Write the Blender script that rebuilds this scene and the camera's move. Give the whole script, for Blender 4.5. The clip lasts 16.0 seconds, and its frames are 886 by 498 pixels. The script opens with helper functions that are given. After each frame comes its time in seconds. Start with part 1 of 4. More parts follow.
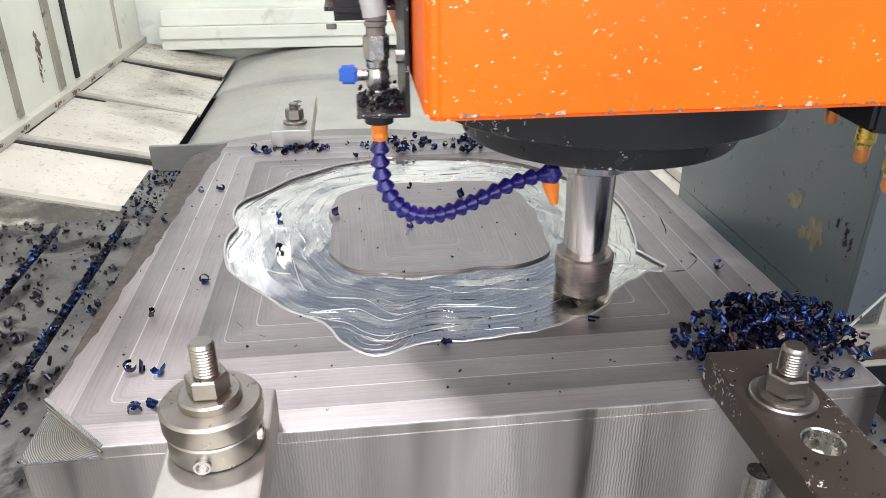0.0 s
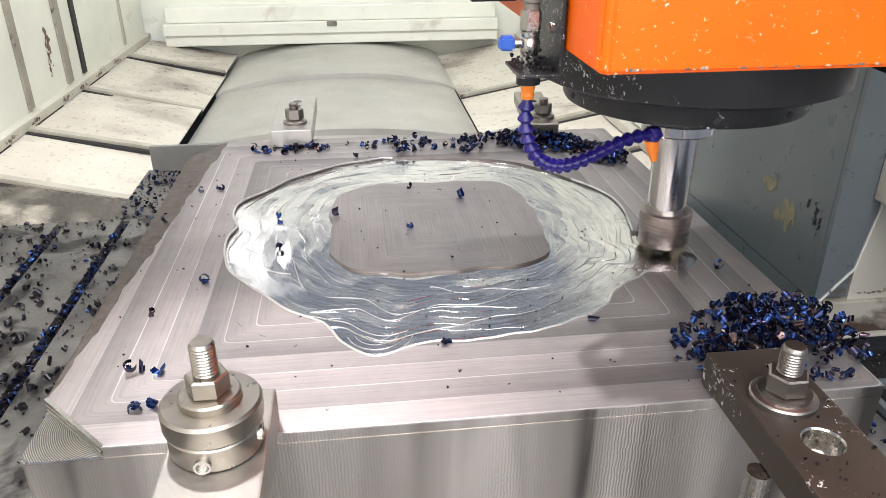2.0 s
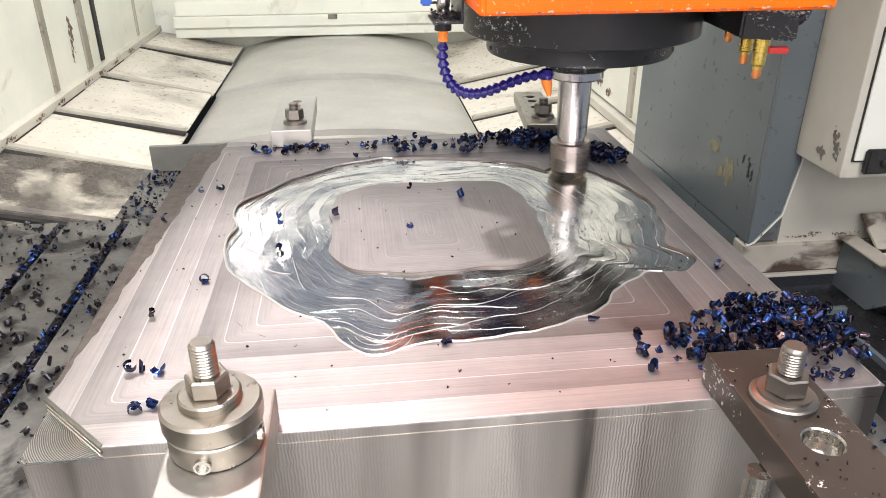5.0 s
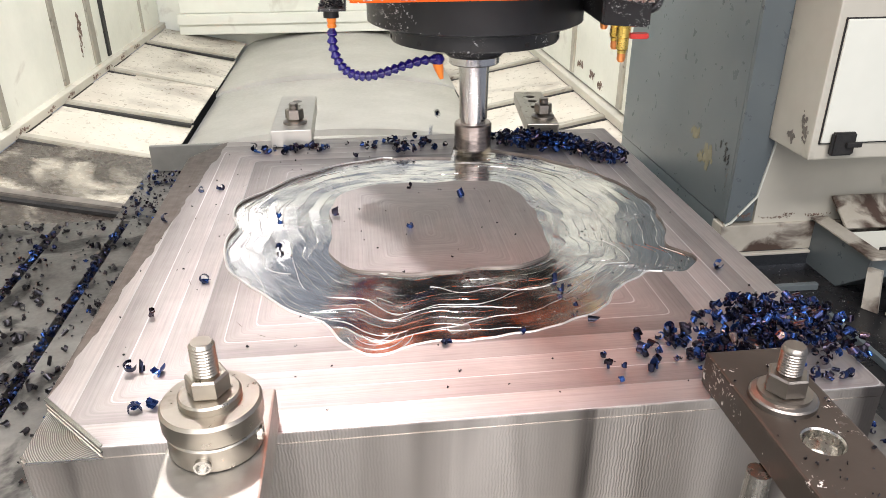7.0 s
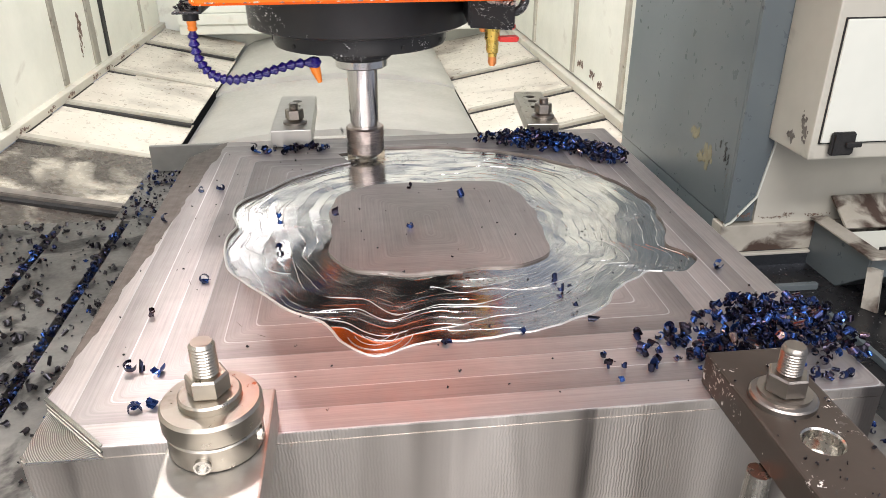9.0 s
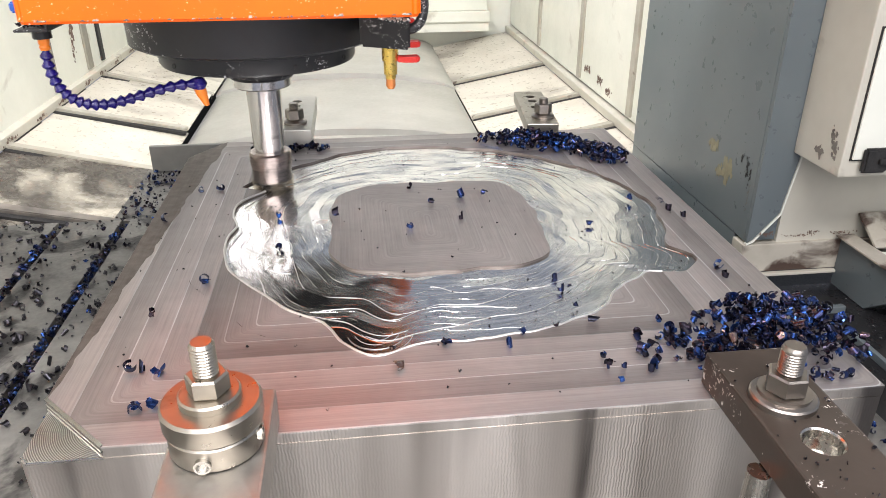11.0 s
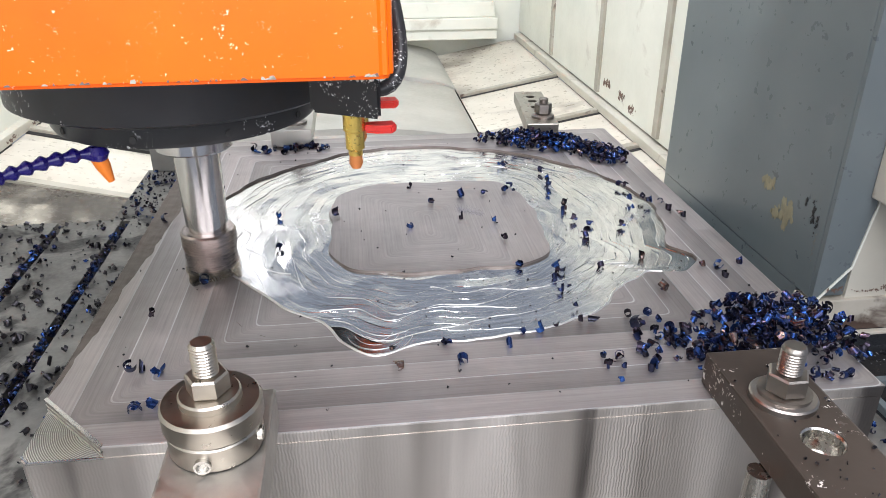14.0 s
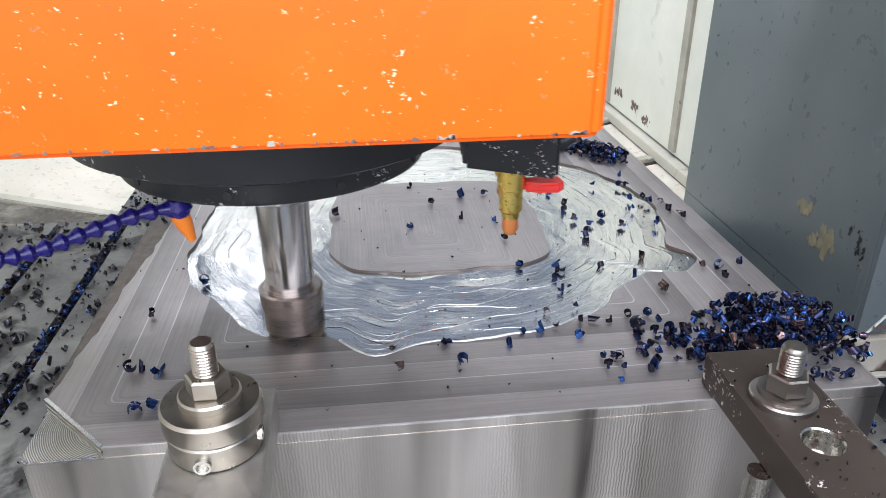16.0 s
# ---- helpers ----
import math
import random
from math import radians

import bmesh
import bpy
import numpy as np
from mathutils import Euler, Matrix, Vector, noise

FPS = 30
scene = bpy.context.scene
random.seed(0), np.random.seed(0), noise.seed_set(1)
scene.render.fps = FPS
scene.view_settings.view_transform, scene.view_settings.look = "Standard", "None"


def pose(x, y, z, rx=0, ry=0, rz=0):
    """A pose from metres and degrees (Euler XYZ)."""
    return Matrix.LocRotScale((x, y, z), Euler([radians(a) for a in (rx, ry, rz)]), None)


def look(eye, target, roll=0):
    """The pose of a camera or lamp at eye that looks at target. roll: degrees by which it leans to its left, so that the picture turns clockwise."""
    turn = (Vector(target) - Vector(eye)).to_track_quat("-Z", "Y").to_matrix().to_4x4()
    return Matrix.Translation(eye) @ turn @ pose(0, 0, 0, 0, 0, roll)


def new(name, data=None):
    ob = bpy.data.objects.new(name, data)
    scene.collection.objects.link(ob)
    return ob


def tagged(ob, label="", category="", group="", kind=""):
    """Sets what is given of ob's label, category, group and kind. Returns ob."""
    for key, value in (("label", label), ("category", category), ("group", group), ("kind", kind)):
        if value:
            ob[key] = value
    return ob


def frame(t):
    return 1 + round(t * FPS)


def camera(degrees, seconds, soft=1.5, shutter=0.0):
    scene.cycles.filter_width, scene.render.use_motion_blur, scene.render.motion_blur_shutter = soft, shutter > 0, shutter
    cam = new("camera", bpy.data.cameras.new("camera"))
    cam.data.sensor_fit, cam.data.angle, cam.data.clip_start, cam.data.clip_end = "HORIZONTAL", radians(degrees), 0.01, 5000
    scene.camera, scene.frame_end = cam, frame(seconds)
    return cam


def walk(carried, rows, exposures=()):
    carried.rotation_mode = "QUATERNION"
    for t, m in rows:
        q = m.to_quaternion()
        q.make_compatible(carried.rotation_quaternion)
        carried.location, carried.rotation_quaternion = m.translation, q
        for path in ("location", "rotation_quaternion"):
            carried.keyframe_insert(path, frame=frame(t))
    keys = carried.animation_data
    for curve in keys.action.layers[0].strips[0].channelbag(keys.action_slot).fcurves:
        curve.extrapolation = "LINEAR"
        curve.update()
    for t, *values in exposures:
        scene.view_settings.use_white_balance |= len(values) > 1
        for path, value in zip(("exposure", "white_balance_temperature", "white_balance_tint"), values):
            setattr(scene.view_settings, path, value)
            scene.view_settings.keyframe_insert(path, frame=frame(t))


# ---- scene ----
# the camera rides on the machine table, so it rests relative to the workpiece
cam = camera(62.260, 16.0, soft=0.7, shutter=0.5)
EYE, AIM = (0.2889, -0.4937, 0.4035), (0.3938, 0.3993, -0.0343)
walk(cam, [(0.0, look(EYE, AIM, -0.162)), (16.0, look(EYE, AIM, -0.162))],
     exposures=[(0.0, 0.08, 6380, 14), (1.0, 0.14, 6530, 15), (2.5, 0.1, 6640, 15), (4.0, 0.13, 6740, 16), (6.3, 0.32, 6840, 16), (7.2, 0.24, 6840, 16), (9.0, 0.26, 6820, 16), (11.5, 0.38, 6740, 16), (12.5, 0.2, 6720, 16), (14.0, 0.22, 6380, 15), (15.0, 0.2, 6200, 14), (16.0, 0.13, 6060, 14)])

# cutter axis over the workpiece: seconds, x, y
PATH = [(0.0, 0.526, 0.201), (0.5, 0.561, 0.229), (1.0, 0.590, 0.265), (1.5, 0.639, 0.266), (2.0, 0.660, 0.304), (2.5, 0.662, 0.355), (3.0, 0.671, 0.403), (3.5, 0.670, 0.455), (4.0, 0.660, 0.502), (6.5, 0.522, 0.689), (7.0, 0.482, 0.708), (7.5, 0.437, 0.712), (8.0, 0.391, 0.720), (8.5, 0.345, 0.717), (9.0, 0.299, 0.709), (11.5, 0.127, 0.554), (12.0, 0.108, 0.511), (12.5, 0.104, 0.461), (13.0, 0.098, 0.414), (13.5, 0.099, 0.364), (14.0, 0.108, 0.312), (14.5, 0.121, 0.272), (15.0, 0.151, 0.233), (15.5, 0.178, 0.194), (16.0, 0.213, 0.162)]

# ---- light ----
world = bpy.data.worlds.new("hall")
scene.world = world
world.use_nodes = True
wn = world.node_tree.nodes["Background"]
wn.inputs[0].default_value, wn.inputs[1].default_value = (0.82, 0.94, 1.12, 1), 0.34


def lamp(name, eye, target, sx, sy, watts, colour=(0.96, 0.98, 1.0)):
    d = bpy.data.lights.new(name, "AREA")
    d.shape, d.size, d.size_y, d.energy, d.color = "RECTANGLE", sx, sy, watts, colour
    ob = new(name, d)
    ob.matrix_world = look(eye, target)
    return ob


# unseen fill lamps added to brighten the left and right walls
lamp("wall_fill", (-0.55, 1.6, 2.3), (-0.78, 4.0, 0.3), 0.5, 0.5, 46)
lamp("wall_fill", (0.95, 1.75, 2.3), (1.1, 4.1, 0.3), 0.4, 0.5, 42)
lamp("hall_light", (0.35, -1.2, 2.3), (0.6, 0.4, 0.1), 2.2, 0.5, 80)
# unseen fill added in front to brighten the block's front and the clamps
lamp("front_fill", (0.3, -1.55, 0.75), (0.45, 0.4, -0.1), 2.4, 1.1, 34)

# ---- materials ----


def node(nt, kind, **kw):
    n = nt.nodes.new(kind)
    for k, v in kw.items():
        if k == "op":
            n.operation = v
        elif k == "bands":
            n.wave_type, n.bands_direction = "BANDS", v
    return n


def maths(nt, op, a, b=None, clamp=False):
    n = nt.nodes.new("ShaderNodeMath")
    n.operation, n.use_clamp = op, clamp
    for i, v in enumerate((a, b)):
        if v is None:
            continue
        if isinstance(v, (int, float)):
            n.inputs[i].default_value = v
        else:
            nt.links.new(v, n.inputs[i])
    return n.outputs[0]


def noise_of(nt, vec, scale, detail=4, rough=0.6, distort=0.0):
    n = nt.nodes.new("ShaderNodeTexNoise")
    n.inputs["Scale"].default_value, n.inputs["Detail"].default_value = scale, detail
    n.inputs["Roughness"].default_value, n.inputs["Distortion"].default_value = rough, distort
    nt.links.new(vec, n.inputs["Vector"])
    return n.outputs["Fac"]


def ramp(nt, fac, stops):
    n = nt.nodes.new("ShaderNodeValToRGB")
    while len(n.color_ramp.elements) < len(stops):
        n.color_ramp.elements.new(0.5)
    for e, (p, c) in zip(n.color_ramp.elements, stops):
        e.position, e.color = p, (*c, 1) if len(c) == 3 else c
    nt.links.new(fac, n.inputs["Fac"])
    return n.outputs["Color"]


def grey(v):
    return (v, v, v)


def base(name):
    m = bpy.data.materials.new(name)
    m.use_nodes = True
    nt = m.node_tree
    b = nt.nodes["Principled BSDF"]
    co = nt.nodes.new("ShaderNodeTexCoord").outputs["Object"]
    return m, nt, b, co


def bump(nt, b, height, strength, distance):
    n = nt.nodes.new("ShaderNodeBump")
    n.inputs["Strength"].default_value, n.inputs["Distance"].default_value = strength, distance
    nt.links.new(height, n.inputs["Height"])
    nt.links.new(n.outputs["Normal"], b.inputs["Normal"])
    return n


def surface(name, c1, c2, rough=(0.35, 0.55), metal=0.0, scale=20, fine=200, relief=0.0003, stain=None, stain_at=0.62, stain_scale=6, coat=0.0, stain_soft=0.07):
    """Two tones mixed by coarse noise, roughness by fine noise, optional stains."""
    m, nt, b, co = base(name)
    n1, n2 = noise_of(nt, co, scale), noise_of(nt, co, fine, 3)
    col = ramp(nt, n1, [(0.3, c1), (0.7, c2)])
    if stain:
        n3 = noise_of(nt, co, stain_scale, 5, 0.55, 0.5)
        mask = ramp(nt, n3, [(stain_at, grey(0)), (stain_at + stain_soft, grey(1))])
        mx = nt.nodes.new("ShaderNodeMix")
        mx.data_type = "RGBA"
        nt.links.new(mask, mx.inputs[0])
        nt.links.new(col, mx.inputs[6])
        mx.inputs[7].default_value = (*stain, 1)
        col = mx.outputs[2]
    nt.links.new(col, b.inputs["Base Color"])
    r = nt.nodes.new("ShaderNodeMapRange")
    nt.links.new(n2, r.inputs[0])
    r.inputs[1].default_value, r.inputs[2].default_value = 0.3, 0.7
    r.inputs[3].default_value, r.inputs[4].default_value = rough
    nt.links.new(r.outputs[0], b.inputs["Roughness"])
    b.inputs["Metallic"].default_value = metal
    b.inputs["Coat Weight"].default_value = coat
    bump(nt, b, n2, 0.4, relief)
    return m


W, D, PT = 0.751, 0.814, 0.2      # workpiece width, depth, thickness
TABLE_Z = -PT


def milled_top(name="faced_steel", lines=4.0, deep=0.62):
    """Steel faced in concentric rectangular passes, with edge glints and shading painted in."""
    m, nt, b, co = base(name)
    sep = nt.nodes.new("ShaderNodeSeparateXYZ")
    nt.links.new(co, sep.inputs[0])
    x, y = sep.outputs[0], sep.outputs[1]
    dx = maths(nt, "MINIMUM", x, maths(nt, "SUBTRACT", W, x))
    dy = maths(nt, "MINIMUM", y, maths(nt, "SUBTRACT", D, y))
    sm = nt.nodes.new("ShaderNodeMath")
    sm.operation = "SMOOTH_MIN"
    nt.links.new(dx, sm.inputs[0])
    nt.links.new(dy, sm.inputs[1])
    sm.inputs[2].default_value = 0.014
    n1 = noise_of(nt, co, 5)
    n2 = noise_of(nt, co, 60, 5)
    n3 = noise_of(nt, co, 900, 2)
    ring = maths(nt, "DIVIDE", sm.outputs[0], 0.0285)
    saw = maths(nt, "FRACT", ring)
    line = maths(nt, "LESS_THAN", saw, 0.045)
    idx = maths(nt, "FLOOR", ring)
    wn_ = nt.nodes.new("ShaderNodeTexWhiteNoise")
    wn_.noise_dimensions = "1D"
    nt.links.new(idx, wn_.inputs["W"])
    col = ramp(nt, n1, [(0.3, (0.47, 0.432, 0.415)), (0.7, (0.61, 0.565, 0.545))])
    # glint of the pass edges, painted as brighter lines
    glinted = nt.nodes.new("ShaderNodeMix")
    glinted.data_type = "RGBA"
    nt.links.new(maths(nt, "MULTIPLY", line, maths(nt, "MULTIPLY", maths(nt, "SUBTRACT", n1, 0.30), lines, True)), glinted.inputs[0])
    nt.links.new(col, glinted.inputs[6])
    glinted.inputs[7].default_value = (0.85, 0.84, 0.83, 1)
    # random tone per pass, plus shading across it painted into the colour
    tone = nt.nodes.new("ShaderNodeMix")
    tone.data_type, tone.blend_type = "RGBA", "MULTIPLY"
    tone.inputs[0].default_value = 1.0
    nt.links.new(glinted.outputs[2], tone.inputs[6])
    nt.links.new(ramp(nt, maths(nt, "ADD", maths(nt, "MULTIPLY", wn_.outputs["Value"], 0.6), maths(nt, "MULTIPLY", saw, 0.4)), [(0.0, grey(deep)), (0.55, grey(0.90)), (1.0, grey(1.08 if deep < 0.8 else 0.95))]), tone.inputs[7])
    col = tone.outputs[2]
    scale_mask = maths(nt, "LESS_THAN", maths(nt, "SUBTRACT", x, maths(nt, "MULTIPLY", noise_of(nt, co, 8, 3), 0.030)), maths(nt, "SUBTRACT", maths(nt, "MULTIPLY", y, 0.07), 0.018))
    mxs = nt.nodes.new("ShaderNodeMix")
    mxs.data_type = "RGBA"
    nt.links.new(scale_mask, mxs.inputs[0])
    nt.links.new(col, mxs.inputs[6])
    nt.links.new(ramp(nt, n2, [(0.3, (0.14, 0.115, 0.10)), (0.7, (0.24, 0.21, 0.19))]), mxs.inputs[7])
    b.inputs["Metallic"].default_value = 1.0
    rr = maths(nt, "ADD", maths(nt, "MULTIPLY", n2, 0.16), maths(nt, "MULTIPLY", wn_.outputs["Value"], 0.05))
    rr = maths(nt, "ADD", rr, 0.44)
    nt.links.new(rr, b.inputs["Roughness"])
    grain = nt.nodes.new("ShaderNodeTexNoise")
    grain.noise_dimensions = "2D"
    grain.inputs["Scale"].default_value, grain.inputs["Detail"].default_value, grain.inputs["Roughness"].default_value = 1.0, 4.0, 0.7
    mix_ = nt.nodes.new("ShaderNodeCombineXYZ")
    nt.links.new(maths(nt, "MULTIPLY", sm.outputs[0], 420), mix_.inputs[0])
    nt.links.new(maths(nt, "MULTIPLY", maths(nt, "ADD", x, y), 9), mix_.inputs[1])
    nt.links.new(mix_.outputs[0], grain.inputs["Vector"])
    fine = nt.nodes.new("ShaderNodeMix")
    fine.data_type, fine.blend_type = "RGBA", "MULTIPLY"
    fine.inputs[0].default_value = 1.0
    nt.links.new(mxs.outputs[2], fine.inputs[6])
    film_ = noise_of(nt, co, 14, 5, 0.65, 0.8)
    nt.links.new(ramp(nt, maths(nt, "ADD", maths(nt, "MULTIPLY", grain.outputs["Fac"], 0.7), maths(nt, "MULTIPLY", film_, 0.3)), [(0.28, grey(0.80)), (0.5, grey(0.96)), (0.72, grey(1.08))]), fine.inputs[7])
    nt.links.new(fine.outputs[2], b.inputs["Base Color"])
    h = maths(nt, "ADD", maths(nt, "MULTIPLY", saw, 0.35), maths(nt, "MULTIPLY", line, 0.9))
    h = maths(nt, "ADD", h, maths(nt, "MULTIPLY", grain.outputs["Fac"], 0.09 if deep < 0.8 else 0.04))
    h = maths(nt, "ADD", h, maths(nt, "MULTIPLY", n3, 0.06))
    bump(nt, b, h, 1.0, 0.0009)
    return m


def cut_floor():
    """Freshly cut, bright steel: brushed along the cut, with hatched and smeared patches."""
    m, nt, b, co = base("fresh_cut_steel")
    mid = nt.nodes.new("ShaderNodeVectorMath")
    mid.operation = "SUBTRACT"
    nt.links.new(co, mid.inputs[0])
    mid.inputs[1].default_value = (0.385, 0.42, 0.0)
    far = nt.nodes.new("ShaderNodeVectorMath")
    far.operation = "LENGTH"
    nt.links.new(mid.outputs[0], far.inputs[0])
    way_ = nt.nodes.new("ShaderNodeVectorMath")
    way_.operation = "NORMALIZE"
    nt.links.new(mid.outputs[0], way_.inputs[0])
    turn_ = nt.nodes.new("ShaderNodeVectorMath")
    turn_.operation = "SCALE"
    nt.links.new(way_.outputs[0], turn_.inputs[0])
    turn_.inputs[3].default_value = 0.02
    up_ = nt.nodes.new("ShaderNodeCombineXYZ")
    nt.links.new(far.outputs["Value"], up_.inputs[2])
    along = nt.nodes.new("ShaderNodeVectorMath")
    nt.links.new(turn_.outputs[0], along.inputs[0])
    nt.links.new(up_.outputs[0], along.inputs[1])
    streak = noise_of(nt, along.outputs[0], 260, 5, 0.7, 0.6)
    n1, n2, n3 = noise_of(nt, co, 11, 4), noise_of(nt, co, 38, 4, 0.6, 1.0), noise_of(nt, co, 600, 2)
    nt.links.new(ramp(nt, streak, [(0.3, (0.50, 0.495, 0.485)), (0.5, (0.66, 0.655, 0.645)), (0.7, (0.84, 0.835, 0.825))]), b.inputs["Base Color"])
    b.inputs["Metallic"].default_value = 1.0
    rr = maths(nt, "ADD", maths(nt, "MULTIPLY", ramp(nt, n1, [(0.42, grey(0.0)), (0.62, grey(1.0))]), 0.15), 0.09)
    nt.links.new(maths(nt, "ADD", rr, maths(nt, "MULTIPLY", streak, 0.08)), b.inputs["Roughness"])
    w = nt.nodes.new("ShaderNodeTexWave")
    w.wave_type, w.bands_direction = "BANDS", "X"
    w.inputs["Scale"].default_value, w.inputs["Distortion"].default_value, w.inputs["Detail"].default_value = 150, 5, 2
    nt.links.new(co, w.inputs["Vector"])
    hatch = maths(nt, "MULTIPLY", w.outputs["Fac"], ramp(nt, noise_of(nt, co, 17, 3), [(0.5, grey(0.0)), (0.58, grey(1.0))]))
    h = maths(nt, "ADD", maths(nt, "MULTIPLY", n2, 0.55), maths(nt, "MULTIPLY", hatch, 0.12))
    h = maths(nt, "ADD", h, maths(nt, "MULTIPLY", streak, 0.30))
    h = maths(nt, "ADD", h, maths(nt, "MULTIPLY", n3, 0.04))
    bump(nt, b, h, 0.5, 0.0004)
    return m


def side_steel():
    """Milled block sides: fine vertical cutter lines, patchy sheen painted into the colour."""
    m, nt, b, co = base("milled_side_steel")
    mp = nt.nodes.new("ShaderNodeMapping")
    mp.inputs["Scale"].default_value = (1, 1, 0.12)
    nt.links.new(co, mp.inputs[0])
    n1 = noise_of(nt, mp.outputs[0], 14, 3, 0.5, 0.5)
    n2 = noise_of(nt, co, 300, 3)
    w = nt.nodes.new("ShaderNodeTexWave")
    w.wave_type, w.bands_direction = "BANDS", "X"
    w.inputs["Scale"].default_value, w.inputs["Distortion"].default_value, w.inputs["Detail"].default_value = 110, 5.0, 3.0
    nt.links.new(co, w.inputs["Vector"])
    nt.links.new(ramp(nt, n1, [(0.32, (0.17, 0.155, 0.145)), (0.42, (0.50, 0.46, 0.42)), (0.68, (0.80, 0.745, 0.69))]), b.inputs["Base Color"])
    b.inputs["Metallic"].default_value = 1.0
    nt.links.new(maths(nt, "ADD", maths(nt, "MULTIPLY", n1, 0.3), 0.32), b.inputs["Roughness"])
    patch = maths(nt, "MULTIPLY", maths(nt, "SUBTRACT", noise_of(nt, mp.outputs[0], 7, 2), 0.42), 4.0, True)
    h = maths(nt, "ADD", maths(nt, "MULTIPLY", maths(nt, "MULTIPLY", w.outputs["Fac"], patch), 0.6), maths(nt, "MULTIPLY", n2, 0.2))
    h = maths(nt, "ADD", h, maths(nt, "MULTIPLY", n1, 2.5))
    bump(nt, b, h, 0.6, 0.0012)
    return m


def flecked(name, c1, c2, rough, gate_at, cell=190, size=0.2, flecks=((0.12, 0.06, 0.03), (0.9, 0.55, 0.3), (0.95, 0.8, 0.6))):
    """Enamel with stuck swarf flecks in clusters, smears and fine orange-peel."""
    m, nt, b, co = base(name)
    v = nt.nodes.new("ShaderNodeTexVoronoi")
    v.inputs["Scale"].default_value = cell
    warp = nt.nodes.new("ShaderNodeMix")
    warp.data_type = "VECTOR"
    warp.inputs[0].default_value = 0.012
    nn = nt.nodes.new("ShaderNodeTexNoise")
    nn.inputs["Scale"].default_value = 320
    nt.links.new(co, nn.inputs["Vector"])
    nt.links.new(co, warp.inputs[4])
    nt.links.new(nn.outputs["Color"], warp.inputs[5])
    nt.links.new(warp.outputs[1], v.inputs["Vector"])
    n1 = noise_of(nt, co, 7, 5)
    n2 = noise_of(nt, co, 160, 4)
    gate = maths(nt, "GREATER_THAN", noise_of(nt, co, 11, 5, 0.65), gate_at)
    pick = nt.nodes.new("ShaderNodeSeparateColor")
    nt.links.new(v.outputs["Color"], pick.inputs[0])
    spot = maths(nt, "MULTIPLY", maths(nt, "LESS_THAN", v.outputs["Distance"], maths(nt, "MULTIPLY", pick.outputs[1], size * 1.6)), gate)
    spot = maths(nt, "MULTIPLY", spot, maths(nt, "GREATER_THAN", pick.outputs[0], 0.55))
    mx = nt.nodes.new("ShaderNodeMix")
    mx.data_type = "RGBA"
    nt.links.new(spot, mx.inputs[0])
    nt.links.new(ramp(nt, n1, [(0.25, c1), (0.75, c2)]), mx.inputs[6])
    nt.links.new(ramp(nt, pick.outputs[2], [(0.0, flecks[0]), (0.35, flecks[1]), (1.0, flecks[2])]), mx.inputs[7])
    nt.links.new(mx.outputs[2], b.inputs["Base Color"])
    nt.links.new(maths(nt, "ADD", maths(nt, "MULTIPLY", noise_of(nt, co, 25, 6), 0.25), rough), b.inputs["Roughness"])
    b.inputs["Specular IOR Level"].default_value = 0.3
    bump(nt, b, maths(nt, "ADD", spot, maths(nt, "MULTIPLY", n2, 0.25)), 0.5, 0.0006)
    return m


def orange_paint():
    return flecked("orange_paint", (0.78, 0.105, 0.0), (0.88, 0.138, 0.0), 0.30, 0.43, 260, 0.16)


def chip_steel():
    """Heat-blued chips: bright blue to near black, a few straw or silver."""
    m, nt, b, co = base("blued_steel")
    gi = nt.nodes.new("ShaderNodeNewGeometry")
    oi = nt.nodes.new("ShaderNodeObjectInfo")
    r = maths(nt, "FRACT", maths(nt, "ADD", gi.outputs["Random Per Island"], oi.outputs["Random"]))
    n = noise_of(nt, co, 250, 3)
    f = maths(nt, "ADD", maths(nt, "MULTIPLY", r, 0.85), maths(nt, "MULTIPLY", n, 0.2))
    nt.links.new(ramp(nt, f, [(0.05, (0.025, 0.075, 0.25)), (0.22, (0.022, 0.032, 0.09)), (0.42, (0.020, 0.020, 0.028)), (0.64, (0.035, 0.026, 0.04)), (0.76, (0.035, 0.11, 0.36)), (0.86, (0.024, 0.036, 0.11)), (0.93, (0.13, 0.075, 0.055)), (1.0, (0.42, 0.42, 0.43))]), b.inputs["Base Color"])
    b.inputs["Metallic"].default_value, b.inputs["Roughness"].default_value = 0.9, 0.26
    bump(nt, b, n, 0.5, 0.0004)
    return m


def ledge_steel():
    """Arc-shaped cutter marks of a small ledge."""
    m, nt, b, co = base("ledge_steel")
    w = nt.nodes.new("ShaderNodeTexWave")
    w.wave_type, w.rings_direction = "RINGS", "Z"
    w.inputs["Scale"].default_value, w.inputs["Distortion"].default_value = 190, 0.6
    mp = nt.nodes.new("ShaderNodeMapping")
    mp.inputs["Location"].default_value = (-0.075, -0.05, 0)
    nt.links.new(co, mp.inputs[0])
    nt.links.new(mp.outputs[0], w.inputs["Vector"])
    nt.links.new(ramp(nt, w.outputs["Fac"], [(0.2, (0.32, 0.31, 0.30)), (0.8, (0.68, 0.67, 0.66))]), b.inputs["Base Color"])
    b.inputs["Metallic"].default_value, b.inputs["Roughness"].default_value = 1.0, 0.3
    bump(nt, b, w.outputs["Fac"], 0.7, 0.0006)
    return m


def glow(name, colour, strength):
    m, nt, b, co = base(name)
    b.inputs["Emission Color"].default_value = (*colour, 1)
    b.inputs["Emission Strength"].default_value = strength
    return m


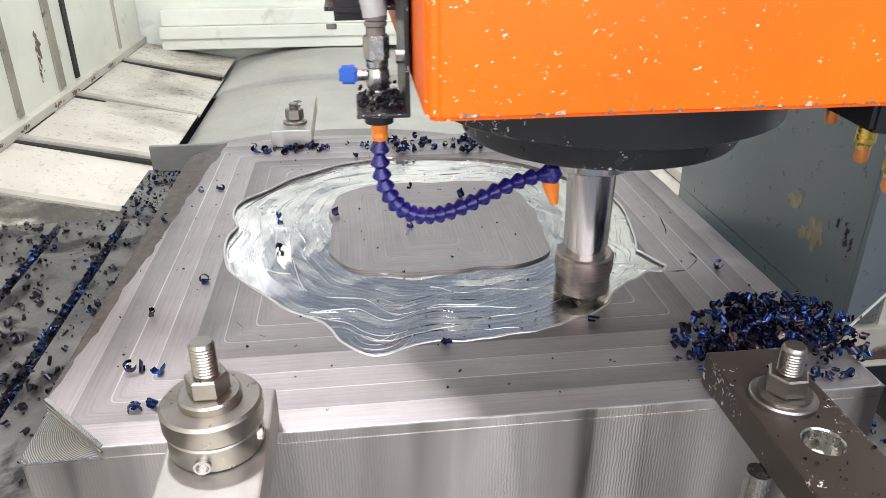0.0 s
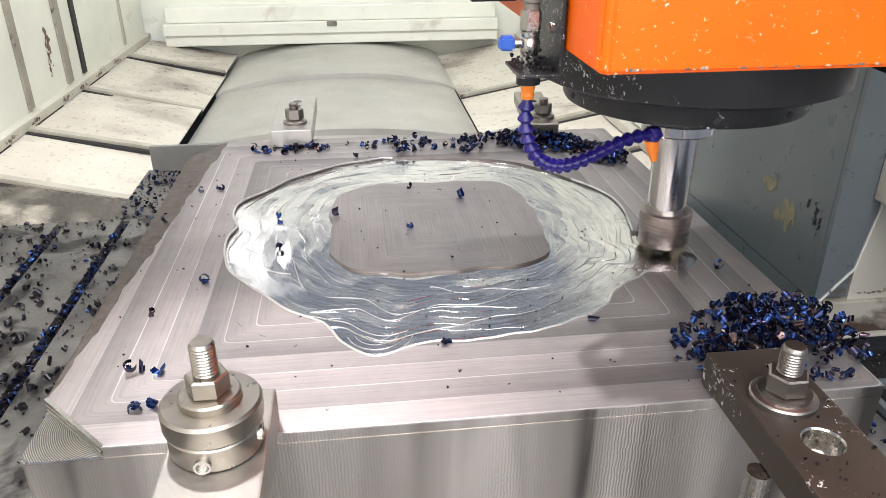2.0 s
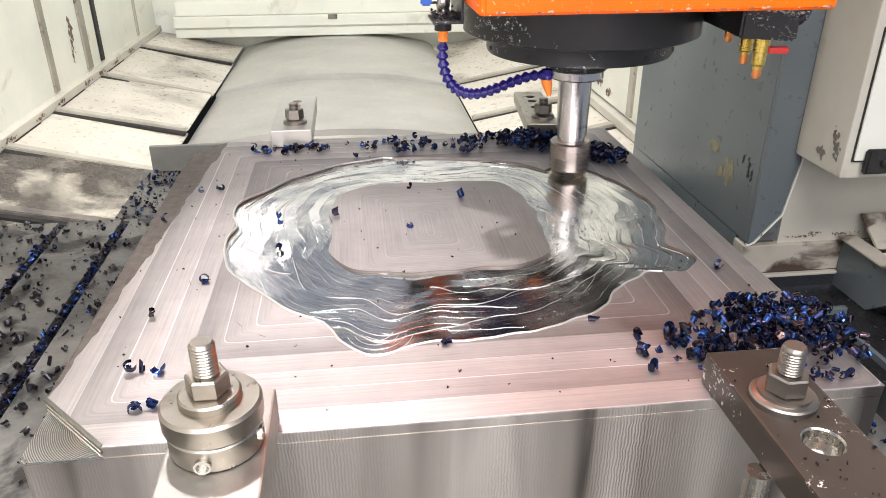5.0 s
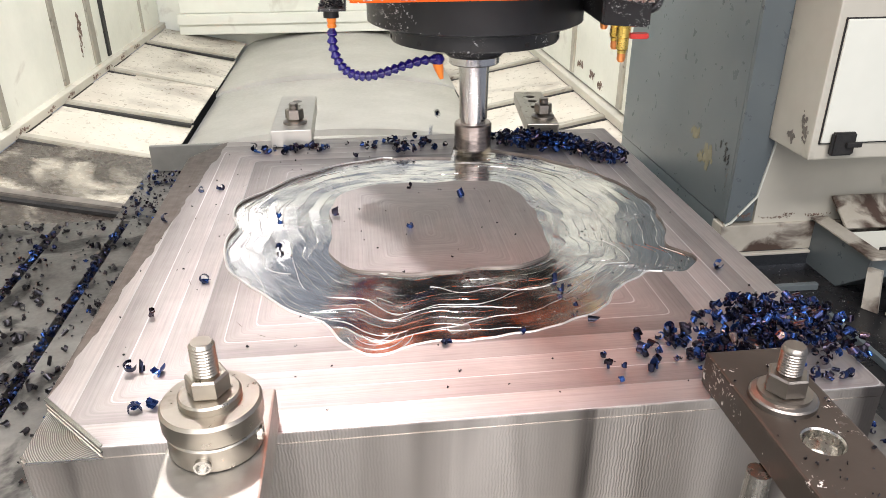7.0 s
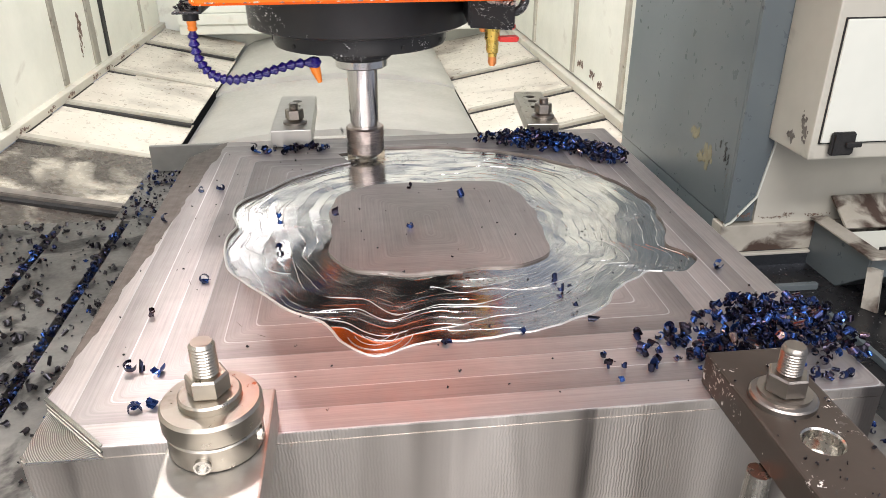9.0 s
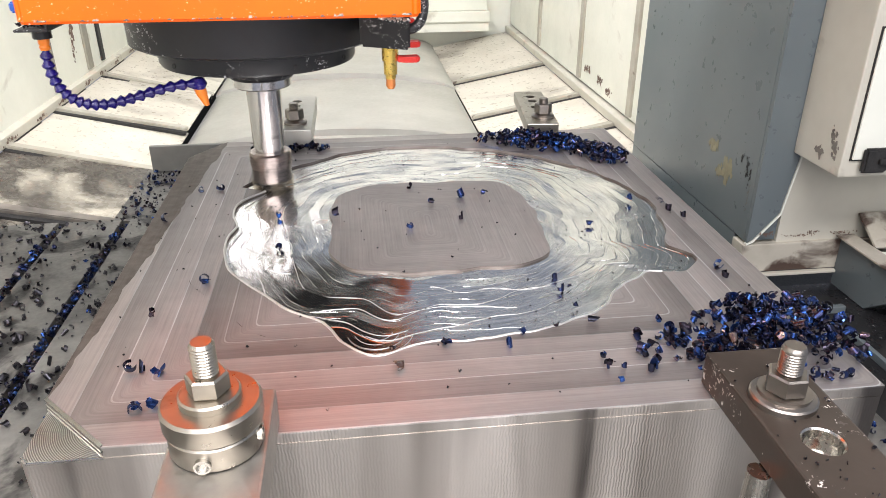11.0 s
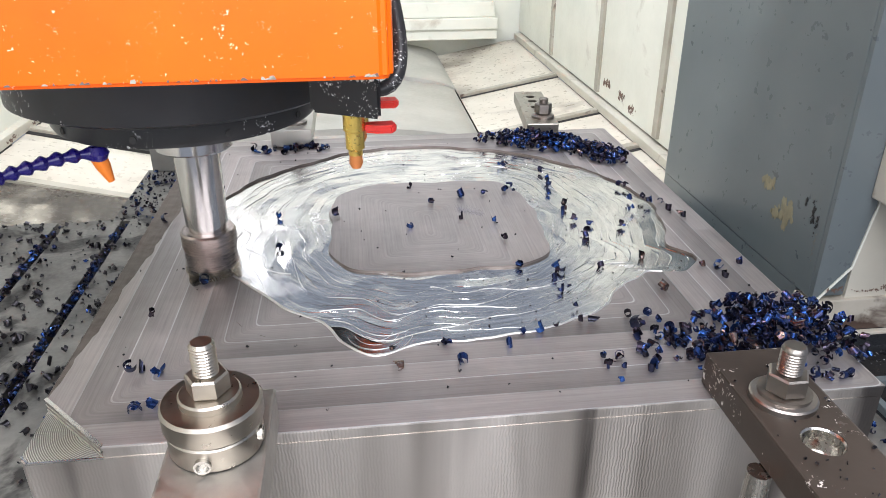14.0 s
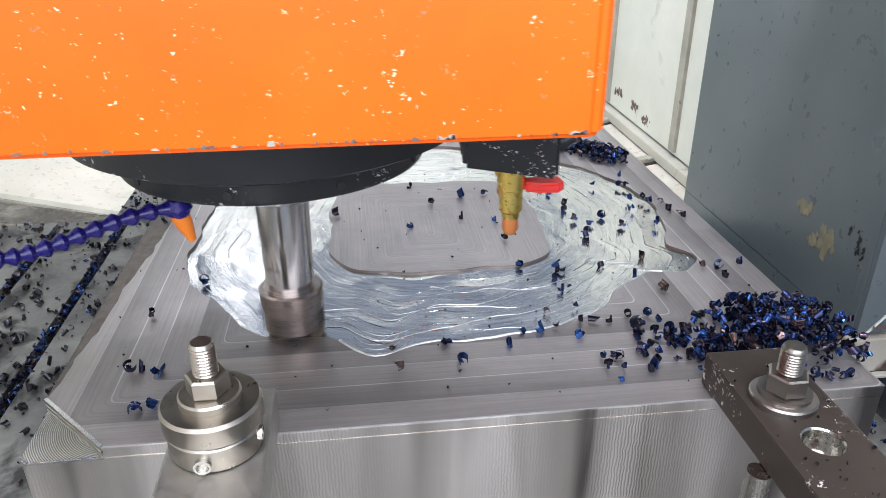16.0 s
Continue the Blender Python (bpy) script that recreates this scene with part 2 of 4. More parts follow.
M = {}
M["ledge"] = ledge_steel()
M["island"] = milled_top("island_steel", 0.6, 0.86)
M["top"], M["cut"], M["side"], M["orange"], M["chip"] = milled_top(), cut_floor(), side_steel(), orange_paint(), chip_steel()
M["cream"] = surface("cream_paint", (0.66, 0.675, 0.59), (0.77, 0.78, 0.69), (0.3, 0.5), 0, 3, 60, 0.0004, (0.36, 0.32, 0.25), 0.62, 5, stain_soft=0.2)
M["chute"] = surface("worn_chute_paint", (0.50, 0.465, 0.385), (0.64, 0.60, 0.51), (0.24, 0.40), 0, 4, 40, 0.0001, (0.20, 0.17, 0.135), 0.54, 2.2, stain_soft=0.16)
# near chute panels: stains, with shade painted in as darker tones
M["nearchute"] = surface("stained_shaded_chute_paint", (0.40, 0.365, 0.29), (0.58, 0.54, 0.44), (0.18, 0.36), 0, 4, 40, 0.0001, (0.06, 0.05, 0.042), 0.40, 2.4, stain_soft=0.12)
M["skirt"] = surface("rusty_beige_skirt", (0.36, 0.33, 0.27), (0.50, 0.47, 0.40), (0.35, 0.6), 0, 8, 90, 0.0006, (0.07, 0.045, 0.035), 0.46, 9, stain_soft=0.12)
M["tray"] = flecked("oily_tray_paint", (0.008, 0.008, 0.009), (0.02, 0.02, 0.021), 0.16, 0.5, 120, 0.14, ((0.1, 0.09, 0.08), (0.35, 0.34, 0.33), (0.8, 0.8, 0.8)))
M["edge"] = surface("dirty_steel_edge", (0.08, 0.072, 0.064), (0.24, 0.215, 0.185), (0.4, 0.7), 0.2, 15, 120, 0.0006)
M["column"] = surface("blue_grey_paint", (0.088, 0.110, 0.120), (0.132, 0.154, 0.158), (0.27, 0.31), 0, 2, 30, 0.00003)
M["greypaint"] = surface("light_grey_paint", (0.45, 0.43, 0.36), (0.57, 0.545, 0.465), (0.35, 0.5), 0, 3, 90, 0.0003, (0.16, 0.13, 0.10), 0.62, 7, stain_soft=0.16)
M["cover"] = surface("cover_sheet_steel", (0.40, 0.395, 0.36), (0.52, 0.51, 0.47), (0.28, 0.42), 0.55, 3, 60, 0.0003)
M["black"] = flecked("oily_black_paint", (0.012, 0.012, 0.013), (0.03, 0.03, 0.031), 0.22, 0.5, 420, 0.32, ((0.1, 0.09, 0.08), (0.35, 0.34, 0.33), (0.7, 0.7, 0.7)))
M["darkgrey"] = flecked("dark_flange_paint", (0.016, 0.017, 0.018), (0.035, 0.035, 0.036), 0.22, 0.56, 320, 0.3, ((0.1, 0.09, 0.08), (0.45, 0.45, 0.45), (0.8, 0.8, 0.8)))
M["table"] = surface("worn_table_iron", (0.05, 0.048, 0.044), (0.21, 0.205, 0.185), (0.35, 0.6), 0.3, 8, 120, 0.0008, (0.03, 0.028, 0.026), 0.54, 9)
# near-black for painted shade in slots, holes and gaps, also for black parts
M["slot"] = surface("black_and_gap_shade", (0.008, 0.008, 0.008), (0.022, 0.021, 0.02), (0.5, 0.8), 0.0, 30, 200)
M["steel"] = surface("turned_steel", (0.34, 0.31, 0.265), (0.47, 0.435, 0.38), (0.26, 0.40), 1.0, 9, 120, 0.00003, (0.17, 0.13, 0.09), 0.56, 22, stain_soft=0.2)
M["strap"] = surface("worn_strap_steel", (0.38, 0.36, 0.33), (0.52, 0.50, 0.46), (0.42, 0.58), 1.0, 12, 140, 0.0001, (0.15, 0.12, 0.09), 0.6, 16, stain_soft=0.15)
M["ground"] = surface("ground_shank_steel", (0.58, 0.565, 0.55), (0.66, 0.645, 0.63), (0.13, 0.2), 1.0, 10, 600, 0.00001)
M["brownsteel"] = flecked("oily_dark_steel", (0.024, 0.018, 0.014), (0.058, 0.045, 0.036), 0.20, 0.50, 240, 0.34, ((0.02, 0.018, 0.015), (0.25, 0.22, 0.19), (0.6, 0.57, 0.53)))
M["cutter"] = surface("cutter_body_steel", (0.30, 0.25, 0.23), (0.42, 0.36, 0.33), (0.22, 0.36), 1.0, 30, 300, 0.00008)
M["carbide"] = surface("worn_carbide", (0.26, 0.22, 0.16), (0.42, 0.36, 0.27), (0.3, 0.45), 1.0)
M["hose"] = surface("blue_plastic", (0.010, 0.006, 0.105), (0.018, 0.012, 0.17), (0.22, 0.34), 0, 40, 200)
M["nozzle"] = surface("orange_plastic", (0.85, 0.20, 0.015), (0.95, 0.27, 0.03), (0.3, 0.45), 0, 40, 200)
M["brass"] = surface("brass", (0.74, 0.49, 0.10), (0.86, 0.63, 0.18), (0.22, 0.4), 1.0, 40, 250)
M["copper"] = surface("orange_tip", (0.75, 0.25, 0.08), (0.85, 0.33, 0.10), (0.3, 0.45), 0.6, 40, 250)
M["red"] = surface("red_handle", (0.55, 0.02, 0.015), (0.65, 0.035, 0.02), (0.35, 0.5))
M["blueknob"] = surface("blue_knob_paint", (0.015, 0.07, 0.36), (0.025, 0.11, 0.45), (0.3, 0.5))
M["chrome"] = surface("nickel_plate", (0.45, 0.43, 0.39), (0.58, 0.56, 0.52), (0.18, 0.32), 1.0, 30, 120, 0.00004)
M["clearhose"] = surface("grey_rubber_hose", (0.35, 0.34, 0.33), (0.45, 0.44, 0.42), (0.35, 0.5))
M["swarf"] = surface("dark_swarf", (0.012, 0.013, 0.018), (0.06, 0.055, 0.06), (0.25, 0.4), 0.8, 90, 300, 0.0003)
M["apron"] = surface("grey_apron_paint", (0.12, 0.12, 0.108), (0.20, 0.20, 0.18), (0.35, 0.5), 0, 9, 120, 0.0003)
M["ochre"] = surface("worn_primer", (0.17, 0.16, 0.10), (0.30, 0.27, 0.17), (0.4, 0.6), 0, 40, 150, 0.0005)
M["oldsteel"] = surface("dull_oily_steel", (0.24, 0.215, 0.19), (0.36, 0.33, 0.30), (0.3, 0.42), 1.0, 20, 150, 0.00006)
M["postpaint"] = surface("dirty_beige_paint", (0.30, 0.28, 0.22), (0.46, 0.44, 0.37), (0.4, 0.6), 0, 6, 80, 0.0005, (0.12, 0.09, 0.07), 0.64, 12)
# post tone darker than the walls, with noise blotches
M["post"] = surface("dark_post_paint", (0.20, 0.19, 0.155), (0.33, 0.31, 0.255), (0.4, 0.6), 0, 6, 80, 0.0004, (0.09, 0.07, 0.055), 0.6, 10)
M["rust"] = surface("bare_rusty_patch", (0.10, 0.06, 0.045), (0.20, 0.13, 0.10), (0.5, 0.8), 0, 40, 150, 0.0008)
M["burr"] = surface("bright_burr", (0.80, 0.79, 0.77), (0.92, 0.91, 0.89), (0.34, 0.5), 1.0, 60, 400, 0.0004)
# dark tone that puts shade into the colour of the cut walls
M["rough"] = surface("wall_shade_steel", (0.15, 0.125, 0.11), (0.26, 0.23, 0.21), (0.4, 0.6), 0.85, 18, 150, 0.0008)

# ---- mesh tools ----


def part(name, bm, material, parent=None, label="", smooth=None):
    me = bpy.data.meshes.new(name)
    bm.normal_update()
    bm.to_mesh(me)
    bm.free()
    me.materials.append(material)
    if smooth is not None:
        me.shade_smooth()
        me.set_sharp_from_angle(angle=radians(smooth))
    ob = new(name, me)
    ob.parent = parent
    if label:
        ob["label"] = label
    return ob


def box(x0, x1, y0, y1, z0, z1, bevel=0.0, bm=None):
    out = bm or bmesh.new()
    vs = [out.verts.new((x, y, z)) for z in (z0, z1) for x, y in ((x0, y0), (x1, y0), (x1, y1), (x0, y1))]
    fs = [out.faces.new([vs[i] for i in f]) for f in ((3, 2, 1, 0), (4, 5, 6, 7), (0, 1, 5, 4), (1, 2, 6, 5), (2, 3, 7, 6), (3, 0, 4, 7))]
    if bevel:
        es = {e for f in fs for e in f.edges}
        bmesh.ops.bevel(out, geom=list(es), offset=bevel, segments=2, profile=0.6, affect="EDGES")
    return out


def lathe(profile, seg=48, cx=0.0, cy=0.0, bm=None, m=None):
    """A turned body round the z axis from (radius, z) pairs; radius 0 closes it."""
    out = bm or bmesh.new()
    rings = []
    for r, z in profile:
        if r <= 1e-6:
            rings.append([out.verts.new((cx, cy, z))])
        else:
            rings.append([out.verts.new((cx + r * math.cos(2 * math.pi * k / seg), cy + r * math.sin(2 * math.pi * k / seg), z)) for k in range(seg)])
    for a, b in zip(rings, rings[1:]):
        for k in range(seg):
            j = (k + 1) % seg
            if len(a) == 1 and len(b) > 1:
                out.faces.new((a[0], b[j], b[k]))
            elif len(b) == 1 and len(a) > 1:
                out.faces.new((a[k], a[j], b[0]))
            elif len(a) > 1:
                out.faces.new((a[k], a[j], b[j], b[k]))
    if m is not None:
        bmesh.ops.transform(out, matrix=m, verts=[v for r in rings for v in r])
    return out


def prism(outline, z0, z1, bevel=0.0, bm=None):
    out = bm or bmesh.new()
    lo = [out.verts.new((x, y, z0)) for x, y in outline]
    hi = [out.verts.new((x, y, z1)) for x, y in outline]
    n = len(outline)
    fs = [out.faces.new(lo[::-1]), out.faces.new(hi)]
    fs += [out.faces.new((lo[i], lo[(i + 1) % n], hi[(i + 1) % n], hi[i])) for i in range(n)]
    if bevel:
        bmesh.ops.bevel(out, geom=list({e for f in fs for e in f.edges}), offset=bevel, segments=2, affect="EDGES")
    return out


def sheet(a, b, c, d, thick, bevel=0.0):
    """A plate with corners a b c d (counter-clockwise from its face) and thickness behind it."""
    out = bmesh.new()
    p = [Vector(v) for v in (a, b, c, d)]
    n = (p[1] - p[0]).cross(p[3] - p[0]).normalized() * thick
    top = [out.verts.new(v) for v in p]
    low = [out.verts.new(v - n) for v in p]
    fs = [out.faces.new(top), out.faces.new(low[::-1])]
    fs += [out.faces.new((low[i], low[(i + 1) % 4], top[(i + 1) % 4], top[i])) for i in range(4)]
    if bevel:
        bmesh.ops.bevel(out, geom=list({e for f in fs for e in f.edges}), offset=bevel, segments=2, affect="EDGES")
    return out


def tube(points, r, seg=12):
    out, prev = bmesh.new(), None
    for k, p in enumerate(points):
        d = (points[min(k + 1, len(points) - 1)] - points[max(k - 1, 0)]).normalized()
        q = d.to_track_quat("Z", "Y")
        ring = [out.verts.new(p + q @ Vector((r * math.cos(2 * math.pi * j / seg), r * math.sin(2 * math.pi * j / seg), 0))) for j in range(seg)]
        if prev:
            for j in range(seg):
                out.faces.new((prev[j], prev[(j + 1) % seg], ring[(j + 1) % seg], ring[j]))
        prev = ring
    return out


def bezier(ps, n):
    ps, out = [Vector(p) for p in ps], []
    for k in range(n + 1):
        t, q = k / n, list(ps)
        while len(q) > 1:
            q = [a.lerp(b, t) for a, b in zip(q, q[1:])]
        out.append(q[0])
    return out


def empty(name, label, category, group="", kind="", at=None):
    ob = new(name)
    ob.empty_display_size = 0.05
    if at is not None:
        ob.matrix_basis = at
    return tagged(ob, label, category, group, kind)


def hexagon(af, z0, z1, chamfer=0.0015):
    r = af / math.sqrt(3)
    pts = [(r * math.cos(math.pi / 3 * k), r * math.sin(math.pi / 3 * k)) for k in range(6)]
    bm = prism(pts, z0, z1)
    es = [e for e in bm.edges if abs(e.verts[0].co.z - e.verts[1].co.z) < 1e-6]
    bmesh.ops.bevel(bm, geom=es, offset=chamfer, segments=1, affect="EDGES")
    return bm


def threaded(r, z0, z1, pitch=0.0025, seg=24):
    prof, z = [(0, z0), (r * 0.86, z0)], z0
    while z < z1 - pitch:
        prof += [(r * 0.87, z), (r, z + pitch * 0.45), (r, z + pitch * 0.55)]
        z += pitch
    prof += [(r * 0.87, z1 - 0.001), (r * 0.8, z1), (0, z1)]
    return lathe(prof, seg)


# ---- machine enclosure: it slides past the table ----
enclosure = empty("machine_enclosure", "cream-painted milling machine enclosure with sloping chip chutes", "machine enclosure", kind="structure")
XL, XR, YB = -0.97, 1.345, 3.95
part("wall_left", box(XL - 0.05, XL, -1.6, YB, -0.36, 1.25), M["cream"], enclosure)
part("wall_back", box(XL - 0.05, XR + 0.06, YB + 0.05, YB + 0.1, -1.0, 1.75), M["cream"], enclosure)
part("wall_right", box(XR, XR + 0.05, 1.25, YB, -0.40, 1.3), M["cream"], enclosure)
for y, wide, mt in ((1.10, 0.06, "post"), (1.50, 0.05, "post"), (2.14, 0.05, "post"), (2.58, 0.07, "post"), (2.79, 0.045, "slot"), (3.5, 0.03, "postpaint")):
    part("wall_post", box(XL - 0.002, XL + 0.010, y, y + wide, -0.35, 1.3, 0.003), M[mt], enclosure)
for y in (1.6, 2.29, 3.1):
    part("wall_post", box(XR - 0.012, XR + 0.002, y, y + 0.045, -0.39, 1.3, 0.003), M["postpaint"], enclosure)


def patch(mat, m, wide, high, seed, label=""):
    """Flaked spots and scrapes scattered on a panel."""
    r_ = random.Random(seed)
    bm = bmesh.new()
    for _ in range(30):
        cx, cy, s = r_.gauss(0, 0.42) * wide, r_.gauss(0, 0.42) * high, r_.uniform(0.08, 0.36) * min(wide, high)
        n = r_.randint(5, 8)
        ring = [(cx + s * r_.uniform(0.5, 1.3) * math.cos(6.283 * k / n), cy + s * r_.uniform(0.6, 2.2) * math.sin(6.283 * k / n)) for k in range(n)]
        prism(ring, 0, r_.uniform(0.0005, 0.0014), bm=bm)
    bmesh.ops.transform(bm, matrix=m, verts=bm.verts)
    return part("worn_patch", bm, M[mat], enclosure, label)


FACE_RIGHT = Matrix.Rotation(radians(90), 4, "Z") @ Matrix.Rotation(radians(90), 4, "X")      # faces +x
FACE_LEFT = Matrix.Rotation(radians(-90), 4, "Z") @ Matrix.Rotation(radians(90), 4, "X")      # faces -x
FACE_FRONT = Matrix.Rotation(radians(90), 4, "X")                                             # faces -y
patch("rust", pose(XL + 0.0005, 2.47, -0.17) @ FACE_RIGHT, 0.034, 0.09, 3, "flaked patch of bare rusty metal")
patch("rust", pose(XL + 0.0005, 2.44, -0.25) @ FACE_RIGHT, 0.012, 0.04, 8)
for y, z, w, h, mt, s in ((0.60, -0.236, 0.035, 0.032, "ochre", 1), (0.68, -0.20, 0.026, 0.02, "ochre", 2), (0.635, -0.255, 0.02, 0.018, "ochre", 9), (0.50, -0.20, 0.008, 0.03, "slot", 4), (0.482, -0.215, 0.006, 0.024, "slot", 5), (0.53, -0.185, 0.006, 0.012, "slot", 6), (0.475, -0.262, 0.004, 0.045, "edge", 7)):
    patch(mt, pose(1.2195, y, z) @ FACE_LEFT, w, h, s)
for y, z, w, h, s in ((0.30, -0.09, 0.012, 0.022, 11), (0.315, -0.065, 0.008, 0.016, 12), (0.35, -0.11, 0.02, 0.012, 13)):
    patch("edge", pose(1.2915, y, z) @ FACE_LEFT, w, h, s)
for x, z, w, h, s in ((1.268, -0.352, 0.018, 0.007, 14), (1.36, -0.368, 0.05, 0.005, 15), (1.47, -0.366, 0.04, 0.006, 16), (1.40, -0.36, 0.02, 0.004, 17)):
    patch("rust", pose(x, 0.4545 if x > 1.305 else 0.4395, z) @ FACE_FRONT, w, h, s)
for y, z, s in ((2.02, -0.34, 21), (1.90, -0.36, 22), (2.2, -0.33, 23), (1.45, -0.33, 24)):
    patch("rust", pose(XR - 0.0005, y, z) @ FACE_LEFT, 0.05, 0.018, s)
for y, s in ((2.10, 31), (2.9, 32), (1.58, 33), (1.30, 34), (1.86, 35), (2.45, 36), (2.66, 37), (3.2, 38)):
    patch("rust", pose(XL + 0.0365, y, -0.378) @ FACE_RIGHT, 0.06, 0.010, s)


def luminaire(x, y, z, tx, ty, tz, sx, sy, strength):
    """A machine lamp: shallow housing with a glowing front."""
    m = look((x, y, z), (tx, ty, tz))
    bm = box(-sx / 2 - 0.02, sx / 2 + 0.02, -sy / 2 - 0.02, sy / 2 + 0.02, 0.004, 0.05, 0.004)
    bmesh.ops.transform(bm, matrix=m, verts=bm.verts)
    ob = part("work_lamp", bm, M["greypaint"], enclosure)
    bm = box(-sx / 2, sx / 2, -sy / 2, sy / 2, 0.0, 0.003)
    bmesh.ops.transform(bm, matrix=m, verts=bm.verts)
    part("diffuser", bm, glow("lamp_glow", (0.96, 0.98, 1.0), strength), ob)


luminaire(-0.08, 0.45, 2.2, 0.32, -0.1, 0.0, 0.12, 0.10, 950.0)
luminaire(-0.38, 2.62, 1.28, 0.1, 0.2, 0.0, 0.26, 0.18, 5.0)
# unseen beam added to shade the back of the block from the work lamp
part("shading_beam", box(-0.95, 1.33, 0.235, 0.62, 1.0, 1.3, 0.01), M["cream"], enclosure)
part("ledge_left", box(XL - 0.02, XL + 0.035, -1.6, YB, -0.395, -0.36, 0.004), M["greypaint"], enclosure)
part("ledge_right", box(XR - 0.035, XR + 0.02, 1.25, YB, -0.445, -0.41, 0.004), M["greypaint"], enclosure)
# chutes slope down from the ledges to the way cover
for k, y in enumerate((-0.6, 0.55, 1.05, 1.56, 2.05, 2.70, 3.45)):
    y1 = (0.55, 1.05, 1.56, 2.05, 2.70, 3.45, YB)[k]
    dz = 0.014 * (k % 2)
    # the near left panels carry shade in their colour
    part("chute_panel", sheet((XL + 0.03, y, -0.40), (-0.434, y, -0.505 - dz), (-0.434, y1, -0.505 - dz), (XL + 0.03, y1, -0.40), 0.004), M["nearchute" if k < 3 else "chute"], enclosure)
    part("chute_rib", sheet((XL + 0.03, y - 0.03, -0.385), (-0.434, y - 0.03, -0.49 - dz), (-0.434, y + 0.012, -0.49 - dz), (XL + 0.03, y + 0.012, -0.385), 0.02, 0.003), M["edge" if k < 3 else "postpaint"], enclosure)
    # dark strip laid on the panel as the shade under the rib
    part("rib_shade", sheet((XL + 0.03, y - 0.055, -0.3965), (-0.434, y - 0.055, -0.5015 - dz), (-0.434, y - 0.031, -0.5015 - dz), (XL + 0.03, y - 0.031, -0.3965), 0.012), M["slot"], enclosure)
for k, y in enumerate((1.25, 1.72, 2.21, 2.9)):
    y1 = (1.72, 2.21, 2.9, YB)[k]
    part("chute_panel", sheet((0.812, y, -0.545), (XR - 0.03, y, -0.45), (XR - 0.03, y1, -0.45), (0.812, y1, -0.545), 0.004), M["chute"], enclosure)
    part("chute_rib", sheet((0.812, y - 0.03, -0.53), (XR - 0.03, y - 0.03, -0.435), (XR - 0.03, y + 0.012, -0.435), (0.812, y + 0.012, -0.53), 0.02, 0.003), M["postpaint" if k else "edge"], enclosure)
    # same dark strip for the rib's shade on the right side
    part("rib_shade", sheet((0.812, y - 0.05, -0.5425), (XR - 0.03, y - 0.05, -0.4475), (XR - 0.03, y - 0.031, -0.4475), (0.812, y - 0.031, -0.5425), 0.012), M["slot"], enclosure)
# short dark strips stand in for the shade where chute meets ledge
for y0, y1 in ((1.12, 1.30), (1.62, 1.86), (2.12, 2.40), (2.78, 3.05)):
    part("ledge_shade", box(XL + 0.022, XL + 0.034, y0, y1, -0.412, -0.3955), M["slot"], enclosure)
part("sump_floor", box(XL - 0.05, 2.2, -1.7, YB + 0.06, -0.80, -0.76), M["slot"], enclosure)
# cover hood on the back wall
part("hood", box(-0.83, 1.18, YB - 0.10, YB + 0.052, -0.43, -0.30, 0.006), M["cream"], enclosure)
part("hood_step", box(-0.82, 1.17, YB - 0.07, YB + 0.052, -0.299, -0.21, 0.006), M["cream"], enclosure)
for k in range(7):
    part("hood_bolt", lathe([(0, 0), (0.009, 0), (0.009, 0.008), (0, 0.008)], 10, m=pose(-0.66 + 0.29 * k, YB - 0.1, -0.325) @ Matrix.Rotation(radians(90), 4, "X")), M["edge"], enclosure)
part("hood_latch", box(0.13, 0.19, YB - 0.122, YB - 0.112, -0.325, -0.295, 0.004), M["edge"], enclosure)
part("hood_lip", box(-0.83, 1.18, YB - 0.115, YB - 0.101, -0.365, -0.30, 0.003), M["cream"], enclosure)
# right column: blue-grey box with a light sealed flank
part("column", box(1.22, 1.30, 0.455, 1.24, -0.376, 1.9, 0.003), M["column"], enclosure, "blue-grey column guard with worn patches")
part("column_foot", box(1.221, 1.30, 0.505, 1.239, -0.62, -0.377), M["column"], enclosure)
front = [(1.2205, -0.375), (1.2334, -0.3677), (1.29, -0.30), (1.3115, -0.164), (1.314, 1.9), (1.2205, 1.9)]
bm = prism(front, 0.0, 0.012)
bmesh.ops.transform(bm, matrix=Matrix.Translation((0, 0.454, 0)) @ Matrix.Rotation(radians(90), 4, "X"), verts=bm.verts)
part("column_front", bm, M["column"], enclosure)
seal = [(1.2205, -0.379), (1.236, -0.371), (1.294, -0.302), (1.3155, -0.165), (1.318, 1.9), (1.322, 1.9), (1.3195, -0.166), (1.298, -0.305), (1.239, -0.3755), (1.2225, -0.383)]
bm = prism(seal, 0.0, 0.010)
bmesh.ops.transform(bm, matrix=Matrix.Translation((0, 0.4535, 0)) @ Matrix.Rotation(radians(90), 4, "X"), verts=bm.verts)
part("seal", bm, M["cream"], enclosure, "pale sealing strip")
for bx in (1.238, 1.30):
    part("seal_bolt", lathe([(0, 0), (0.006, 0), (0.006, 0.004), (0, 0.004)], 12, m=pose(bx, 0.469, -0.366) @ Matrix.Rotation(radians(90), 4, "X")), M["edge"], enclosure)
part("flank_wall", box(1.302, 2.2, 0.471, 0.52, -0.376, 1.9), M["greypaint"], enclosure)
part("flank_skirt", box(1.215, 2.2, 0.445, 0.5, -0.46, -0.383, 0.003), M["skirt"], enclosure, "rust-stained beige skirt below the column")
part("skirt_lip", box(1.215, 1.47, 0.432, 0.446, -0.468, -0.4605, 0.002), M["greypaint"], enclosure)
cab = part("cabinet", box(1.292, 2.1, 0.27, 0.441, -0.145, 1.2, 0.004), M["greypaint"], enclosure)
